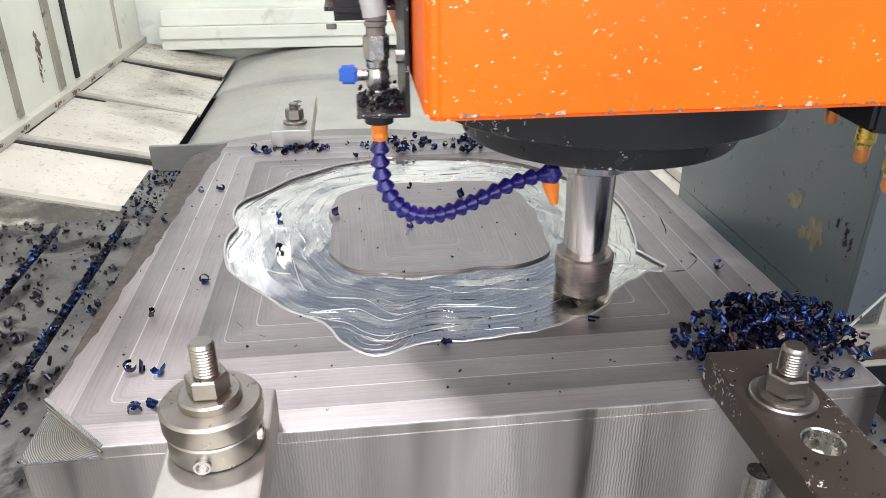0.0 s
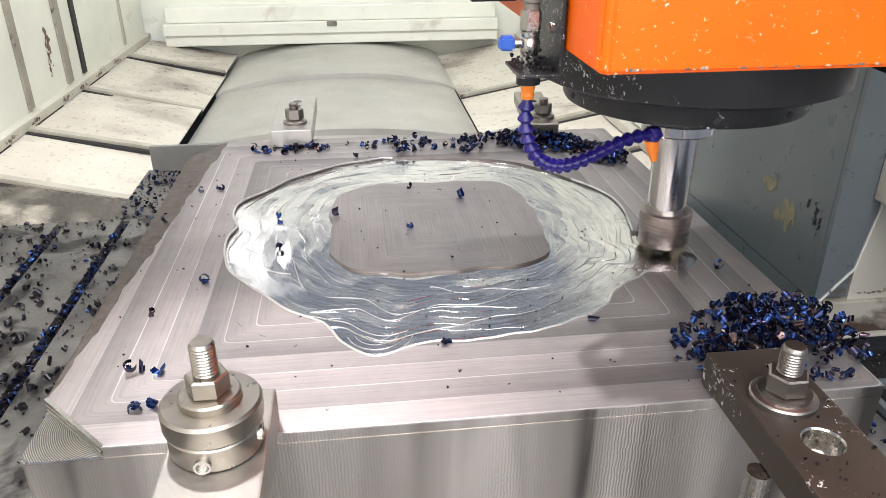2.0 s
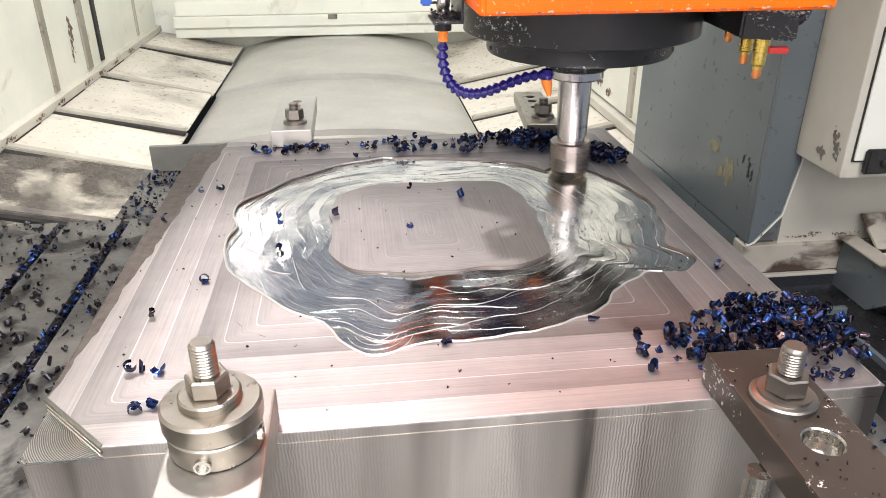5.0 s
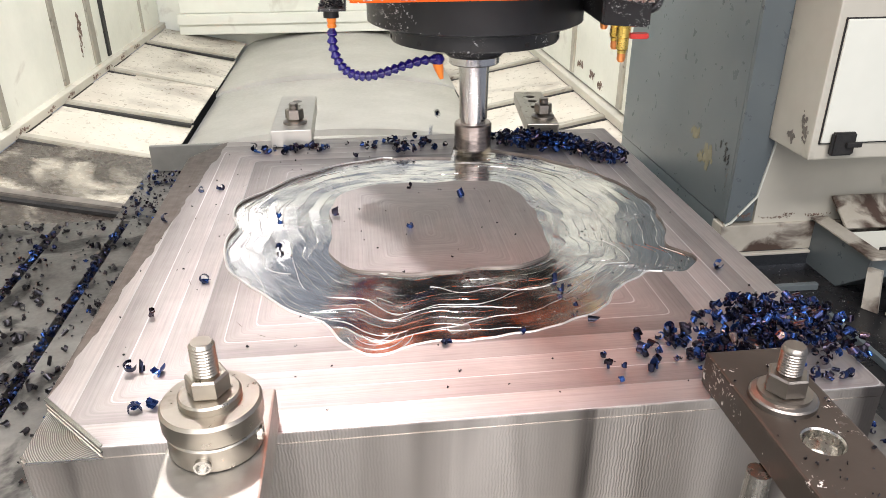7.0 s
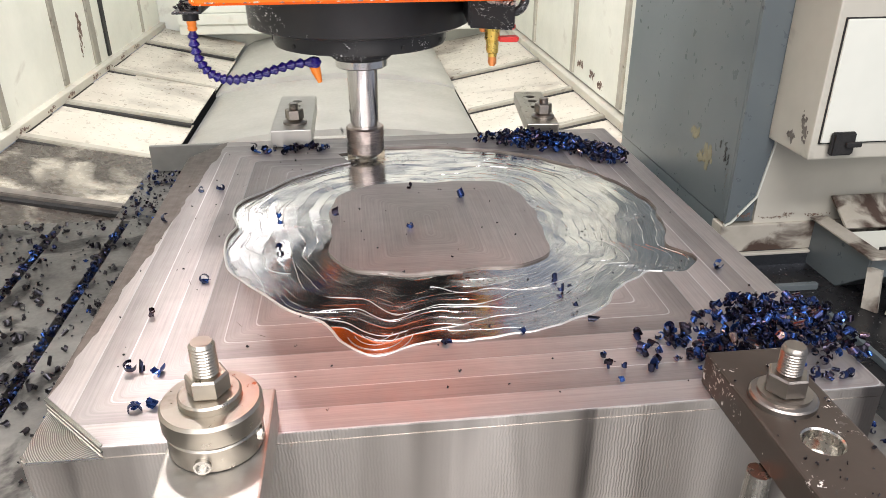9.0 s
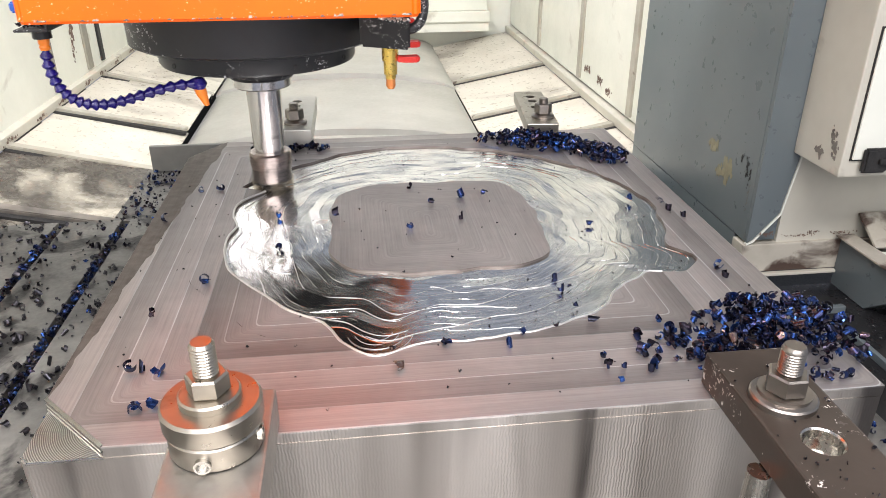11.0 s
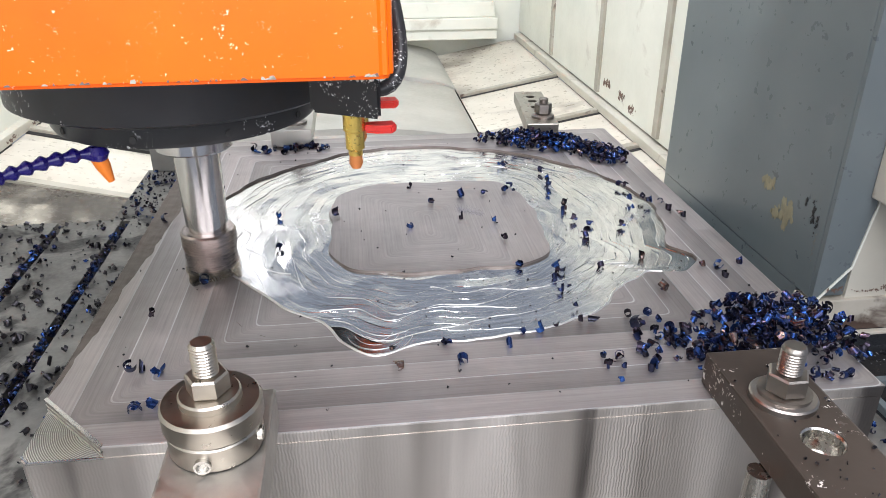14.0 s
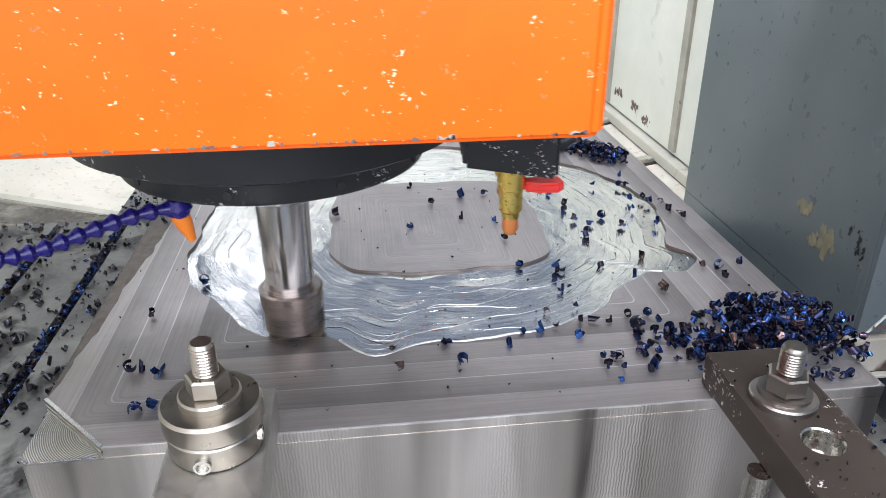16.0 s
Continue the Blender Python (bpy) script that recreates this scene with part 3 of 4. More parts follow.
# dark plate stands in for the shade in the gap round the door
part("door_gap_shade", box(1.308, 1.902, 0.2662, 0.2694, -0.107, 0.167), M["slot"], cab)
part("cabinet_door", box(1.311, 1.9, 0.262, 0.2692, -0.104, 0.164, 0.003), M["cream"], cab)
latch = part("handle", prism([(1.330, 0.2475), (1.384, 0.2475), (1.386, 0.2615), (1.328, 0.2615)], -0.130, -0.077, 0.004), M["slot"], cab, "black plastic door latch")
part("handle_lever", box(1.358, 1.394, 0.238, 0.2473, -0.109, -0.097, 0.003), M["slot"], cab)
part("tray", box(1.0, 2.2, -1.6, 0.444, -0.62, -0.505), M["tray"], enclosure, "black oily chip tray strewn with bright flecks")
part("flank_skirt_low", box(1.305, 2.2, 0.455, 0.469, -0.46, -0.15), M["greypaint"], enclosure)


def trough():
    """Open swarf trough: sheet sides with a folded rim, a sloping front and a pale plate painted as its lit inside."""
    side = [(0.444, -0.372), (0.444, -0.503), (0.31, -0.503), (0.215, -0.43), (0.215, -0.372)]
    turn_up = Matrix(((0, 0, 1, 0), (1, 0, 0, 0), (0, 1, 0, 0), (0, 0, 0, 1)))
    bm = prism(side, 1.472, 1.478, 0.001)
    bmesh.ops.transform(bm, matrix=turn_up, verts=bm.verts)
    body = part("trough_side", bm, M["column"], enclosure, "grey sheet side of the swarf trough")
    part("trough_front", sheet((1.478, 0.31, -0.503), (2.2, 0.31, -0.503), (2.2, 0.215, -0.43), (1.478, 0.215, -0.43), 0.006), M["column"], enclosure)
    part("trough_front", box(1.4785, 2.2, 0.215, 0.221, -0.43, -0.372), M["column"], enclosure)
    part("rim", box(1.456, 1.503, 0.19, 0.444, -0.3715, -0.366, 0.002), M["skirt"], body, "scuffed folded rim")
    part("rim", box(1.5035, 2.2, 0.19, 0.235, -0.3715, -0.3665, 0.002), M["skirt"], body)
    part("rim", sheet((1.5035, 0.36, -0.366), (2.2, 0.36, -0.366), (2.2, 0.444, -0.31), (1.5035, 0.444, -0.31), 0.006), M["skirt"], body)
    # cream plate puts the light inside the trough into its colour
    part("lit_inside", sheet((1.51, 0.236, -0.40), (2.2, 0.236, -0.40), (2.2, 0.355, -0.375), (1.51, 0.355, -0.375), 0.004), M["cream"], enclosure)
    part("inside_bar", box(1.525, 2.2, 0.25, 0.262, -0.385, -0.372, 0.002), M["slot"], enclosure)
    part("bracket", sheet((1.47, 0.20, -0.503), (1.49, 0.17, -0.503), (1.49, 0.19, -0.40), (1.47, 0.215, -0.40), 0.01), M["skirt"], enclosure)
    part("front_pan", prism([(1.50, 0.16), (1.70, -0.10), (2.2, -0.10), (2.2, 0.16)], -0.503, -0.44, 0.003), M["postpaint"], enclosure)
    for x0, x1, y0, y1 in ((1.26, 1.42, 0.30, 0.315), (1.26, 1.275, 0.0, 0.30), (1.36, 1.372, -0.4, 0.2)):
        part("tray_rail", box(x0, x1, y0, y1, -0.505, -0.488, 0.002), M["column"], enclosure)


trough()

# telescopic way cover
cover = empty("way_cover", "grey sheet steel telescopic way cover behind the table", "way cover", kind="structure")


def crowned(x0, x1, y0, y1, low, edge, rise):
    """A sheet cover, its roof bowed up across its width and rolled down at the near end."""
    bm, n = bmesh.new(), 28
    rows = []
    for y, drop in ((y0, 0.03), (y0 + 0.004, 0.004), (y0 + 0.02, 0.0), (y1, 0.0)):
        row = [bm.verts.new((x0, y, low))]
        for i in range(n + 1):
            u = 2 * i / n - 1
            fall = 0.012 * max(0.0, abs(u) - 0.96) / 0.04
            row.append(bm.verts.new((x0 + (x1 - x0) * i / n, y, edge + rise * (1 - abs(u) ** 2.2) - fall - drop)))
        row.append(bm.verts.new((x1, y, low)))
        rows.append(row)
    for a, b in zip(rows, rows[1:]):
        for i in range(n + 2):
            bm.faces.new((a[i], a[i + 1], b[i + 1], b[i]))
    bm.faces.new(rows[0][::-1])
    bm.faces.new(rows[-1])
    return bm


for k, (y0, y1) in enumerate(((1.0, 2.5), (2.45, 3.4), (3.35, 5.2))):
    part("cover_segment", crowned(-0.425 - 0.004 * k, 0.80 + 0.004 * k, y0, y1, -0.62, -0.545 + 0.012 * k, 0.05 + 0.018 * k), M["cover"], cover, smooth=40)

# ---- table ----
table = empty("machine_table", "worn iron machine table with T-slots full of chips", "machine table", kind="structure")
slots = [-0.445, -0.32, -0.195, -0.07, 0.055, 0.18, 0.305, 0.43, 0.555, 0.68, 0.805]
edges_x = [-0.55] + slots + [0.93]
for a, b in zip(edges_x, edges_x[1:]):
    part("table_land", box(a + (0.009 if a != -0.55 else 0), b - (0.009 if b != 0.93 else 0), -0.55, 0.955, TABLE_Z - 0.05, TABLE_Z, 0.0015), M["table"], table)
# bed coloured near-black to put shade into the slots
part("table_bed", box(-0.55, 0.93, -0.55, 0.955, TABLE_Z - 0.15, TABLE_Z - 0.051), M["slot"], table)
part("table_end", box(-0.225, 0.63, 0.957, 1.27, TABLE_Z - 0.15, TABLE_Z - 0.004), M["table"], table)
part("end_apron", box(-0.21, 0.63, 1.25, 1.262, TABLE_Z - 0.003, -0.139, 0.002), M["apron"], table)

# ---- workpiece ----


CX, CY = 0.385, 0.42


def lobe(t, deg, wide):
    d = (math.degrees(t) - deg + 180) % 360 - 180
    return math.exp(-(d / wide) ** 2)


def prong(t, deg, wide):
    """A blunt tongue, flat across its end."""
    d = (math.degrees(t) - deg + 180) % 360 - 180
    return math.exp(-(d / wide) ** 6)


def stock_r(t):
    """Reach of the ring before this pass widened it."""
    r = outer_r(t)
    deg = (math.degrees(t) + 90) % 360 - 90
    if -36 < deg < 100:
        r -= (r - 0.268 - 0.004 * math.sin(8 * t)) * min(1.0, (deg + 36) / 8)
    elif 100 <= deg < 246:
        old = 0.277 + 0.013 * lobe(t, 162, 8) - 0.013 * lobe(t, 177, 5) + 0.008 * lobe(t, 204, 6) + 0.007 * lobe(t, 232, 12) + 0.016 * lobe(t, 245, 6) + 0.0015 * math.sin(19 * t)
        r -= max(0.0, r - old) * min(1.0, (246 - deg) / 4)
    return r


def outer_r(t):
    r = 0.300 + 0.018 * lobe(t, 20, 36) + 0.018 * lobe(t, 72, 22) + 0.028 * lobe(t, 105, 20) + 0.022 * lobe(t, 150, 25)
    r += 0.030 * lobe(t, 205, 20) + 0.036 * lobe(t, 232, 9) + 0.027 * lobe(t, 253, 6.5) + 0.036 * prong(t, 330.5, 6.5) - 0.015 * lobe(t, 312, 11)
    return r + 0.0025 * math.sin(11 * t + 0.6) * math.cos(2.3 * t) + 0.0015 * math.sin(23 * t) + 0.0008 * math.sin(51 * t + 1)


def inner_r(t):
    a, b, p = 0.141, 0.147, 4.2
    c, s = abs(math.cos(t)) / a, abs(math.sin(t)) / b
    return (c ** p + s ** p) ** (-1 / p) + 0.0022 * math.sin(7 * t + 1) + 0.0015 * math.sin(16 * t)


def edge_r(t, poly):
    d, best = Vector((math.cos(t), math.sin(t))), 9.0
    for (x0, y0), (x1, y1) in zip(poly, poly[1:] + poly[:1]):
        ex, ey = x1 - x0, y1 - y0
        den = d.x * ey - d.y * ex
        if abs(den) < 1e-9:
            continue
        k = ((x0 - CX) * ey - (y0 - CY) * ex) / den
        s = ((x0 - CX) * d.y - (y0 - CY) * d.x) / den
        if k > 0 and -1e-6 <= s <= 1 + 1e-6:
            best = min(best, k)
    return best


def polar(t, r, z):
    return (CX + r * math.cos(t), CY + r * math.sin(t), z)


STOCK = []


def tool_at(s):
    for (t0, x0, y0), (t1, x1, y1) in zip(PATH, PATH[1:]):
        if t0 <= s <= t1:
            k = (s - t0) / (t1 - t0)
            return x0 + (x1 - x0) * k, y0 + (y1 - y0) * k
    return PATH[-1][1], PATH[-1][2]


def workpiece():
    root = empty("workpiece", "large milled steel block being faced with a ring-shaped recess", "workpiece")
    poly = [(0.067, 0.0), (W, 0.0), (W, D), (0.05, D), (0.0, 0.735), (0.0, 0.070)]
    part("block", prism([(0, 0.006), (0.006, 0), (W, 0), (W, D), (0.05, D), (0, 0.735)], -PT, -0.0115, 0.001), M["side"], root, "block sides with fine milling marks")
    ths = sorted({round(2 * math.pi * k / 260, 5) for k in range(260)} | {round(math.atan2(y - CY, x - CX) % (2 * math.pi), 5) for x, y in poly})
    n = len(ths)
    bm = bmesh.new()
    rings = []
    for u in (0.0, 0.02, 0.35, 0.97, 1.0):
        row = []
        for t in ths:
            ro, re = outer_r(t), edge_r(t, poly)
            row.append(bm.verts.new(polar(t, ro + (re - ro) * u, -0.0009 if u == 1.0 else 0.0)))
        rings.append(row)
    for a, b in zip(rings, rings[1:]):
        for k in range(n):
            j = (k + 1) % n
            bm.faces.new((a[k], b[k], b[j], a[j]))
    rim = bmesh.new()
    lips = [[rim.verts.new(polar(t, edge_r(t, poly) - q, z)) for t in ths] for q, z in ((0.0, -0.0008), (-0.0003, -0.0022), (0.0002, -0.0028), (0.0002, -0.0112))]
    for a, b in zip(lips, lips[1:]):
        for k in range(n):
            j = (k + 1) % n
            rim.faces.new((a[k], b[k], b[j], a[j]))
    part("rim", rim, M["side"], root, "sharp milled rim of the top face", 30)
    # recess wall, darkened in colour as if in shade
    wall = bmesh.new()
    hi_ = [wall.verts.new(polar(t, outer_r(t) + 0.0001, -0.0001)) for t in ths]
    lo_ = [wall.verts.new(polar(t, outer_r(t) - 0.0003, -0.0034)) for t in ths]
    for k in range(n):
        j = (k + 1) % n
        wall.faces.new((lo_[j], lo_[k], hi_[k], hi_[j]))
    part("recess_wall", wall, M["rough"], root, "wall of the milled recess, its shade painted dark", 40)
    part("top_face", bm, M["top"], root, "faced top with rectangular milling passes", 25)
    # island left standing in the ring
    bm = bmesh.new()
    rim = [bm.verts.new(polar(t, inner_r(t) - 0.0003, 0.0)) for t in ths]
    bm.faces.new(rim)
    # island wall with the same painted shade
    wall = bmesh.new()
    hi_ = [wall.verts.new(polar(t, inner_r(t) - 0.0002, -0.0001)) for t in ths]
    lo_ = [wall.verts.new(polar(t, inner_r(t) + 0.0002, -0.0035)) for t in ths]
    for k in range(n):
        j = (k + 1) % n
        wall.faces.new((lo_[k], lo_[j], hi_[j], hi_[k]))
    part("island_wall", wall, M["rough"], root, "wall of the island, its shade painted dark", 40)
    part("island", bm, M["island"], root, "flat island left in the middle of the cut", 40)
    # ring floor: nested wandering passes, each tilted a little, with raised cusps between them
    bm = bmesh.new()
    na, nb = 720, 13
    prof = ((0.0, 0.0), (0.045, 1.0), (0.09, 0.15), (0.16, 0.0), (0.38, 0.0), (0.62, 0.0), (0.86, 0.0), (0.97, 0.0))
    grid = []
    for k in range(na):
        t = 2 * math.pi * k / na
        ri, ro = inner_r(t) - 0.0005, outer_r(t) + 0.0003
        c, s_ = math.cos(t), math.sin(t)
        right = max(0.0, c)
        wide = []
        for b_ in range(nb):
            q = 1.0 + 1.5 * noise.noise(Vector((c * 1.1, s_ * 1.1, 9.7 * b_))) + 0.55 * noise.noise(Vector((c * 3.5, s_ * 3.5, 5.3 * b_ + 2)))
            wide.append(max(0.10, q))
        total, u0, col = sum(wide), 0.0, []
        for b_ in range(nb):
            u1 = u0 + wide[b_] / total
            place_ = Vector((c * 2.0, s_ * 2.0, 3.1 * b_))
            lean = (0.085 + 0.06 * max(0.0, -c)) * noise.noise(place_ * 1.1) + 0.045 * noise.noise(place_ * 3.0 + Vector((5, 0, 0)))
            lift = 0.00030 * noise.noise(place_ * 1.7 + Vector((0, 7, 0)))
            crest = max(0.0, 0.35 + 1.3 * noise.noise(place_ * 1.4 + Vector((0, 0, 40)))) * (0.8 + 0.5 * right) * min(1.0, max(0.0, 0.55 + 2.2 * noise.noise(place_ * 4.3 + Vector((11, 0, 0)))))
            span = (u1 - u0) * (ro - ri)
            crest *= min(1, b_)
            for f_, peak in prof:
                u = u0 + (u1 - u0) * f_
                wob = 0.010 * noise.noise(Vector((c * 8, s_ * 8, u * 3))) + 0.004 * noise.noise(Vector((c * 26, s_ * 26, u * 5)))
                wob *= 4 * u * (1 - u)
                z = -0.003 + lift + (f_ - 0.5) * span * lean + 0.00036 * peak * crest * min(1.0, span / 0.006)
                z += 0.00010 * noise.noise(Vector((c * 6, s_ * 6, u * 7)))
                col.append(bm.verts.new(polar(t, ri + (ro - ri) * (u + wob), z)))
            u0 = u1
        col.append(bm.verts.new(polar(t, ro, -0.003)))
        grid.append(col)
    for k in range(na):
        a, b = grid[k], grid[(k + 1) % na]
        for i in range(len(a) - 1):
            bm.faces.new((a[i], a[i + 1], b[i + 1], b[i]))
    part("ring_floor", bm, M["cut"], root, "bright freshly cut ring with wavy tool marks", 12)
    # bright burr thrown up along the edge of the cut
    for d0, d1 in ((246, 324),):
        pts = [Vector(polar(radians(d0 + (d1 - d0) * k / 60), outer_r(radians(d0 + (d1 - d0) * k / 60)) + 0.0004, 0.0001)) for k in range(61)]
        part("burr", tube(pts, 0.0013, 8), M["burr"], root, "bright burr along the edge of the cut", 60)
    # long scratches where one pass runs into the next, and the arcs of the small lobe
    for d0, d1, u0, u1, r in ((196, 258, 0.55, 0.80, 0.0006), (205, 285, 0.30, 0.62, 0.0005), (236, 300, 0.62, 0.42, 0.0005), (250, 318, 0.85, 0.60, 0.0006), (262, 312, 0.25, 0.50, 0.0004), (300, 345, 0.75, 0.45, 0.0005), (170, 215, 0.75, 0.40, 0.0005), (20, 75, 0.35, 0.60, 0.0004)):
        pts = []
        for k in range(41):
            t, u = radians(d0 + (d1 - d0) * k / 40), u0 + (u1 - u0) * k / 40 + 0.03 * math.sin(k * 0.4 + d0)
            pts.append(Vector(polar(t, inner_r(t) + (outer_r(t) - inner_r(t)) * u, -0.0027)))
        part("tool_mark", tube(pts, 0.55 * r, 6), M["burr"], root, smooth=60)
    for r in (0.018, 0.026, 0.034, 0.042):
        pts = [Vector((0.296 + 0.9 * r * math.cos(radians(a)), 0.152 + r * math.sin(radians(a)), -0.0027)) for a in range(195, 350, 6)]
        part("tool_mark", tube(pts, 0.0003, 6), M["burr"], root, smooth=60)
    # stock that the cutter still has to take away, in short pieces
    for d in range(-36, 246, 3):
        t0, t1 = radians(d), radians(d + 3)
        tm = (t0 + t1) / 2
        if outer_r(tm) - stock_r(tm) < 0.003:
            continue
        out = []
        for t, q in ((t0, 0), (t1, 0), (t1, 1), (t0, 1)):
            r = (stock_r(t), outer_r(t) + 0.0002)[q]
            out.append((CX + r * math.cos(t), CY + r * math.sin(t)))
        ob = part("uncut_stock", prism([out[0], out[3], out[2], out[1]], -0.0031, -0.00005), M["top"], root)
        # stock sides get the painted wall shade too
        ob.data.materials.append(M["rough"])
        for p in ob.data.polygons:
            p.material_index = int(abs(p.normal.z) < 0.5)
        if d > 96 or d < 30:
            edge = [Vector((*out[0], 0.0)), Vector((*out[0], 0.0)).lerp(Vector((*out[1], 0.0)), 0.5), Vector((*out[1], 0.0))]
            part("burr", tube(edge, 0.0015, 8), M["burr"], ob, smooth=60)
        best, when = 9.0, 0.0
        for k in range(1600):
            s = k * 0.01
            x, y = tool_at(s)
            gap = math.hypot(x - (CX + (outer_r(tm) - 0.015) * math.cos(tm)), y - (CY + (outer_r(tm) - 0.015) * math.sin(tm)))
            if gap < 0.045:
                when = s
                break
            if gap < best:
                best, when = gap, s
        STOCK.append((ob, max(0.1, min(15.7, when))))
    # corner notch: dark wall, bright strips added as edge glints, small ledge with arc marks
    bm = bmesh.new()
    lo = [bm.verts.new(v) for v in ((-0.0004, 0.0704, -0.0113), (0.0674, -0.0004, -0.0113))]
    hi = [bm.verts.new(v) for v in ((-0.0004, 0.0696, 0.0), (0.0666, -0.0004, 0.0))]
    bm.faces.new((lo[0], lo[1], hi[1], hi[0]))
    part("corner_wall", bm, M["oldsteel"], root)
    for dz, w in ((0.0006, 0.0022), (-0.0052, 0.0012), (-0.0108, 0.0012)):
        bm = sheet((-0.001, 0.0695, dz), (0.0665, -0.001, dz), (0.0665 + w, -0.001 + w, dz + 0.0006), (-0.001 + w, 0.0695 + w, dz + 0.0006), 0.0012)
        part("corner_glint", bm, M["ground"], root, "thin bright strip for the glint along the cut corner")
    part("corner_ledge", prism([(0.0005, 0.0075), (0.0075, 0.0005), (0.066, 0.0005), (0.0005, 0.069)], -0.0114, -0.0110), M["ledge"], root, "small ledge with arc-shaped cutter marks")
    part("ledge_edge", box(0.006, 0.067, -0.0008, 0.0006, -0.0128, -0.0106, 0.0003), M["ground"], root)
    bm = sheet((-0.0008, 0.0078, -0.0106), (0.0078, -0.0008, -0.0106), (0.009, 0.0004, -0.0106), (0.0004, 0.009, -0.0106), 0.002)
    part("ledge_edge", bm, M["ground"], root)
    return root


workpiece()

# ---- clamps ----


def stud_nut(root, z, r_stud, af, top, washer, base_z):
    part("washer", lathe([(r_stud, z), (washer, z), (washer, z + 0.004), (washer - 0.002, z + 0.006), (r_stud, z + 0.006)], 40), M["steel"], root, smooth=35)
    part("nut", hexagon(af, z + 0.006, z + 0.006 + af * 0.55), M["steel"], root)
    part("stud", threaded(r_stud, base_z, top), M["steel"], root, "threaded stud", 30)


def strap(name, w, l, h, hole_y, mat, root, nub=0.0):
    """A clamp bar along +y from 0, with round holes given as (y, radius)."""
    bm = box(-w / 2, w / 2, 0, l, 0, h, 0.002)
    ob = part(name, bm, mat, root)
    for y, r in hole_y:
        cut = part("cutter", lathe([(0, -0.01), (r, -0.01), (r, h + 0.01), (0, h + 0.01)], 32), mat, root)
        cut.location.y = y
        md = ob.modifiers.new("hole", "BOOLEAN")
        md.object = cut
        bpy.context.view_layer.update()
        me = bpy.data.meshes.new_from_object(ob.evaluated_get(bpy.context.evaluated_depsgraph_get()))
        ob.modifiers.clear()
        ob.data = me
        bpy.data.objects.remove(cut)
    return ob


def front_left_clamp():
    root = empty("strap_clamp", "steel strap clamp with stacked round collar and hex nut", "clamp", "clamps holding the block", at=pose(0.172, 0.0, 0.0))
    s = strap("strap", 0.074, 0.34, 0.034, [], M["strap"], root)
    s.location = (0, -0.325, 0.001)
    # collar stack
    part("collar", lathe([(0, 0.036), (0.0335, 0.036), (0.0345, 0.038), (0.0345, 0.054), (0.0335, 0.0555), (0.031, 0.0557), (0.031, 0.058), (0.036, 0.0582), (0.0365, 0.060), (0.0365, 0.073), (0.0345, 0.0755), (0.012, 0.0757), (0, 0.0757)], 64), M["steel"], root, "round steel collar with a cross hole", 30).location = (0, -0.048, 0)
    part("cross_hole", lathe([(0, 0), (0.006, 0), (0.006, 0.004), (0.0045, 0.004), (0.0045, 0.001), (0, 0.001)], 20, m=Matrix.Rotation(radians(90), 4, "X")), M["chrome"], root, smooth=30).location = (-0.004, -0.0815, 0.044)
    part("cross_hole", lathe([(0, 0), (0.006, 0), (0.006, 0.004), (0.0045, 0.004), (0.0045, 0.001), (0, 0.001)], 20, m=Matrix.Rotation(radians(90), 4, "Y")), M["chrome"], root, smooth=30).location = (0.031, -0.056, 0.048)
    for ob_args in ((lathe([(0, 0.0757), (0.0225, 0.0757), (0.0225, 0.081), (0.021, 0.0825), (0, 0.0825)], 48), "washer"), (hexagon(0.027, 0.0825, 0.098), "nut"), (threaded(0.0092, 0.09, 0.124), "stud")):
        ob = part(ob_args[1], ob_args[0], M["steel"], root, "threaded stud" if ob_args[1] == "stud" else "", 30)
        ob.location = (0, -0.048, 0)
    return root


def front_right_clamp():
    root = empty("strap_clamp", "oily dark steel strap clamp with hex nut over the block edge", "clamp", "clamps holding the block", at=pose(0.622, 0.024, 0.0, 0, 0, 0))
    s = strap("strap", 0.072, 0.34, 0.032, [(0.34 - 0.123, 0.0165), (0.34 - 0.20, 0.0165)], M["brownsteel"], root)
    s.matrix_basis = pose(0.0, -0.34, 0.001)
    for bm, nm, mt in ((lathe([(0, 0.033), (0.0265, 0.033), (0.0265, 0.0375), (0.025, 0.039), (0.021, 0.040), (0.021, 0.043), (0, 0.043)], 48), "washer", "oldsteel"), (hexagon(0.029, 0.043, 0.060), "nut", "oldsteel"), (threaded(0.0098, 0.05, 0.085), "stud", "oldsteel")):
        part(nm, bm, M[mt], root, "threaded stud" if nm == "stud" else "", 30).location = (-0.004, -0.072, 0)
    # support post under the strap
    part("post", lathe([(0, -PT), (0.013, -PT), (0.013, -0.138), (0.0185, -0.138), (0.0185, -0.122), (0.0105, -0.120), (0.0095, 0.0005), (0, 0.0005)], 32), M["chrome"], root, "round steel support post", 30).location = (-0.040, -0.115, 0)
    for hy in (-0.123, -0.20):
        part("bushing", lathe([(0.0163, 0.0325), (0.0150, 0.031), (0.0125, 0.014), (0, 0.012)], 32, 0, hy), M["chrome"], root, "bright worn bore of the strap", 30)
    return root


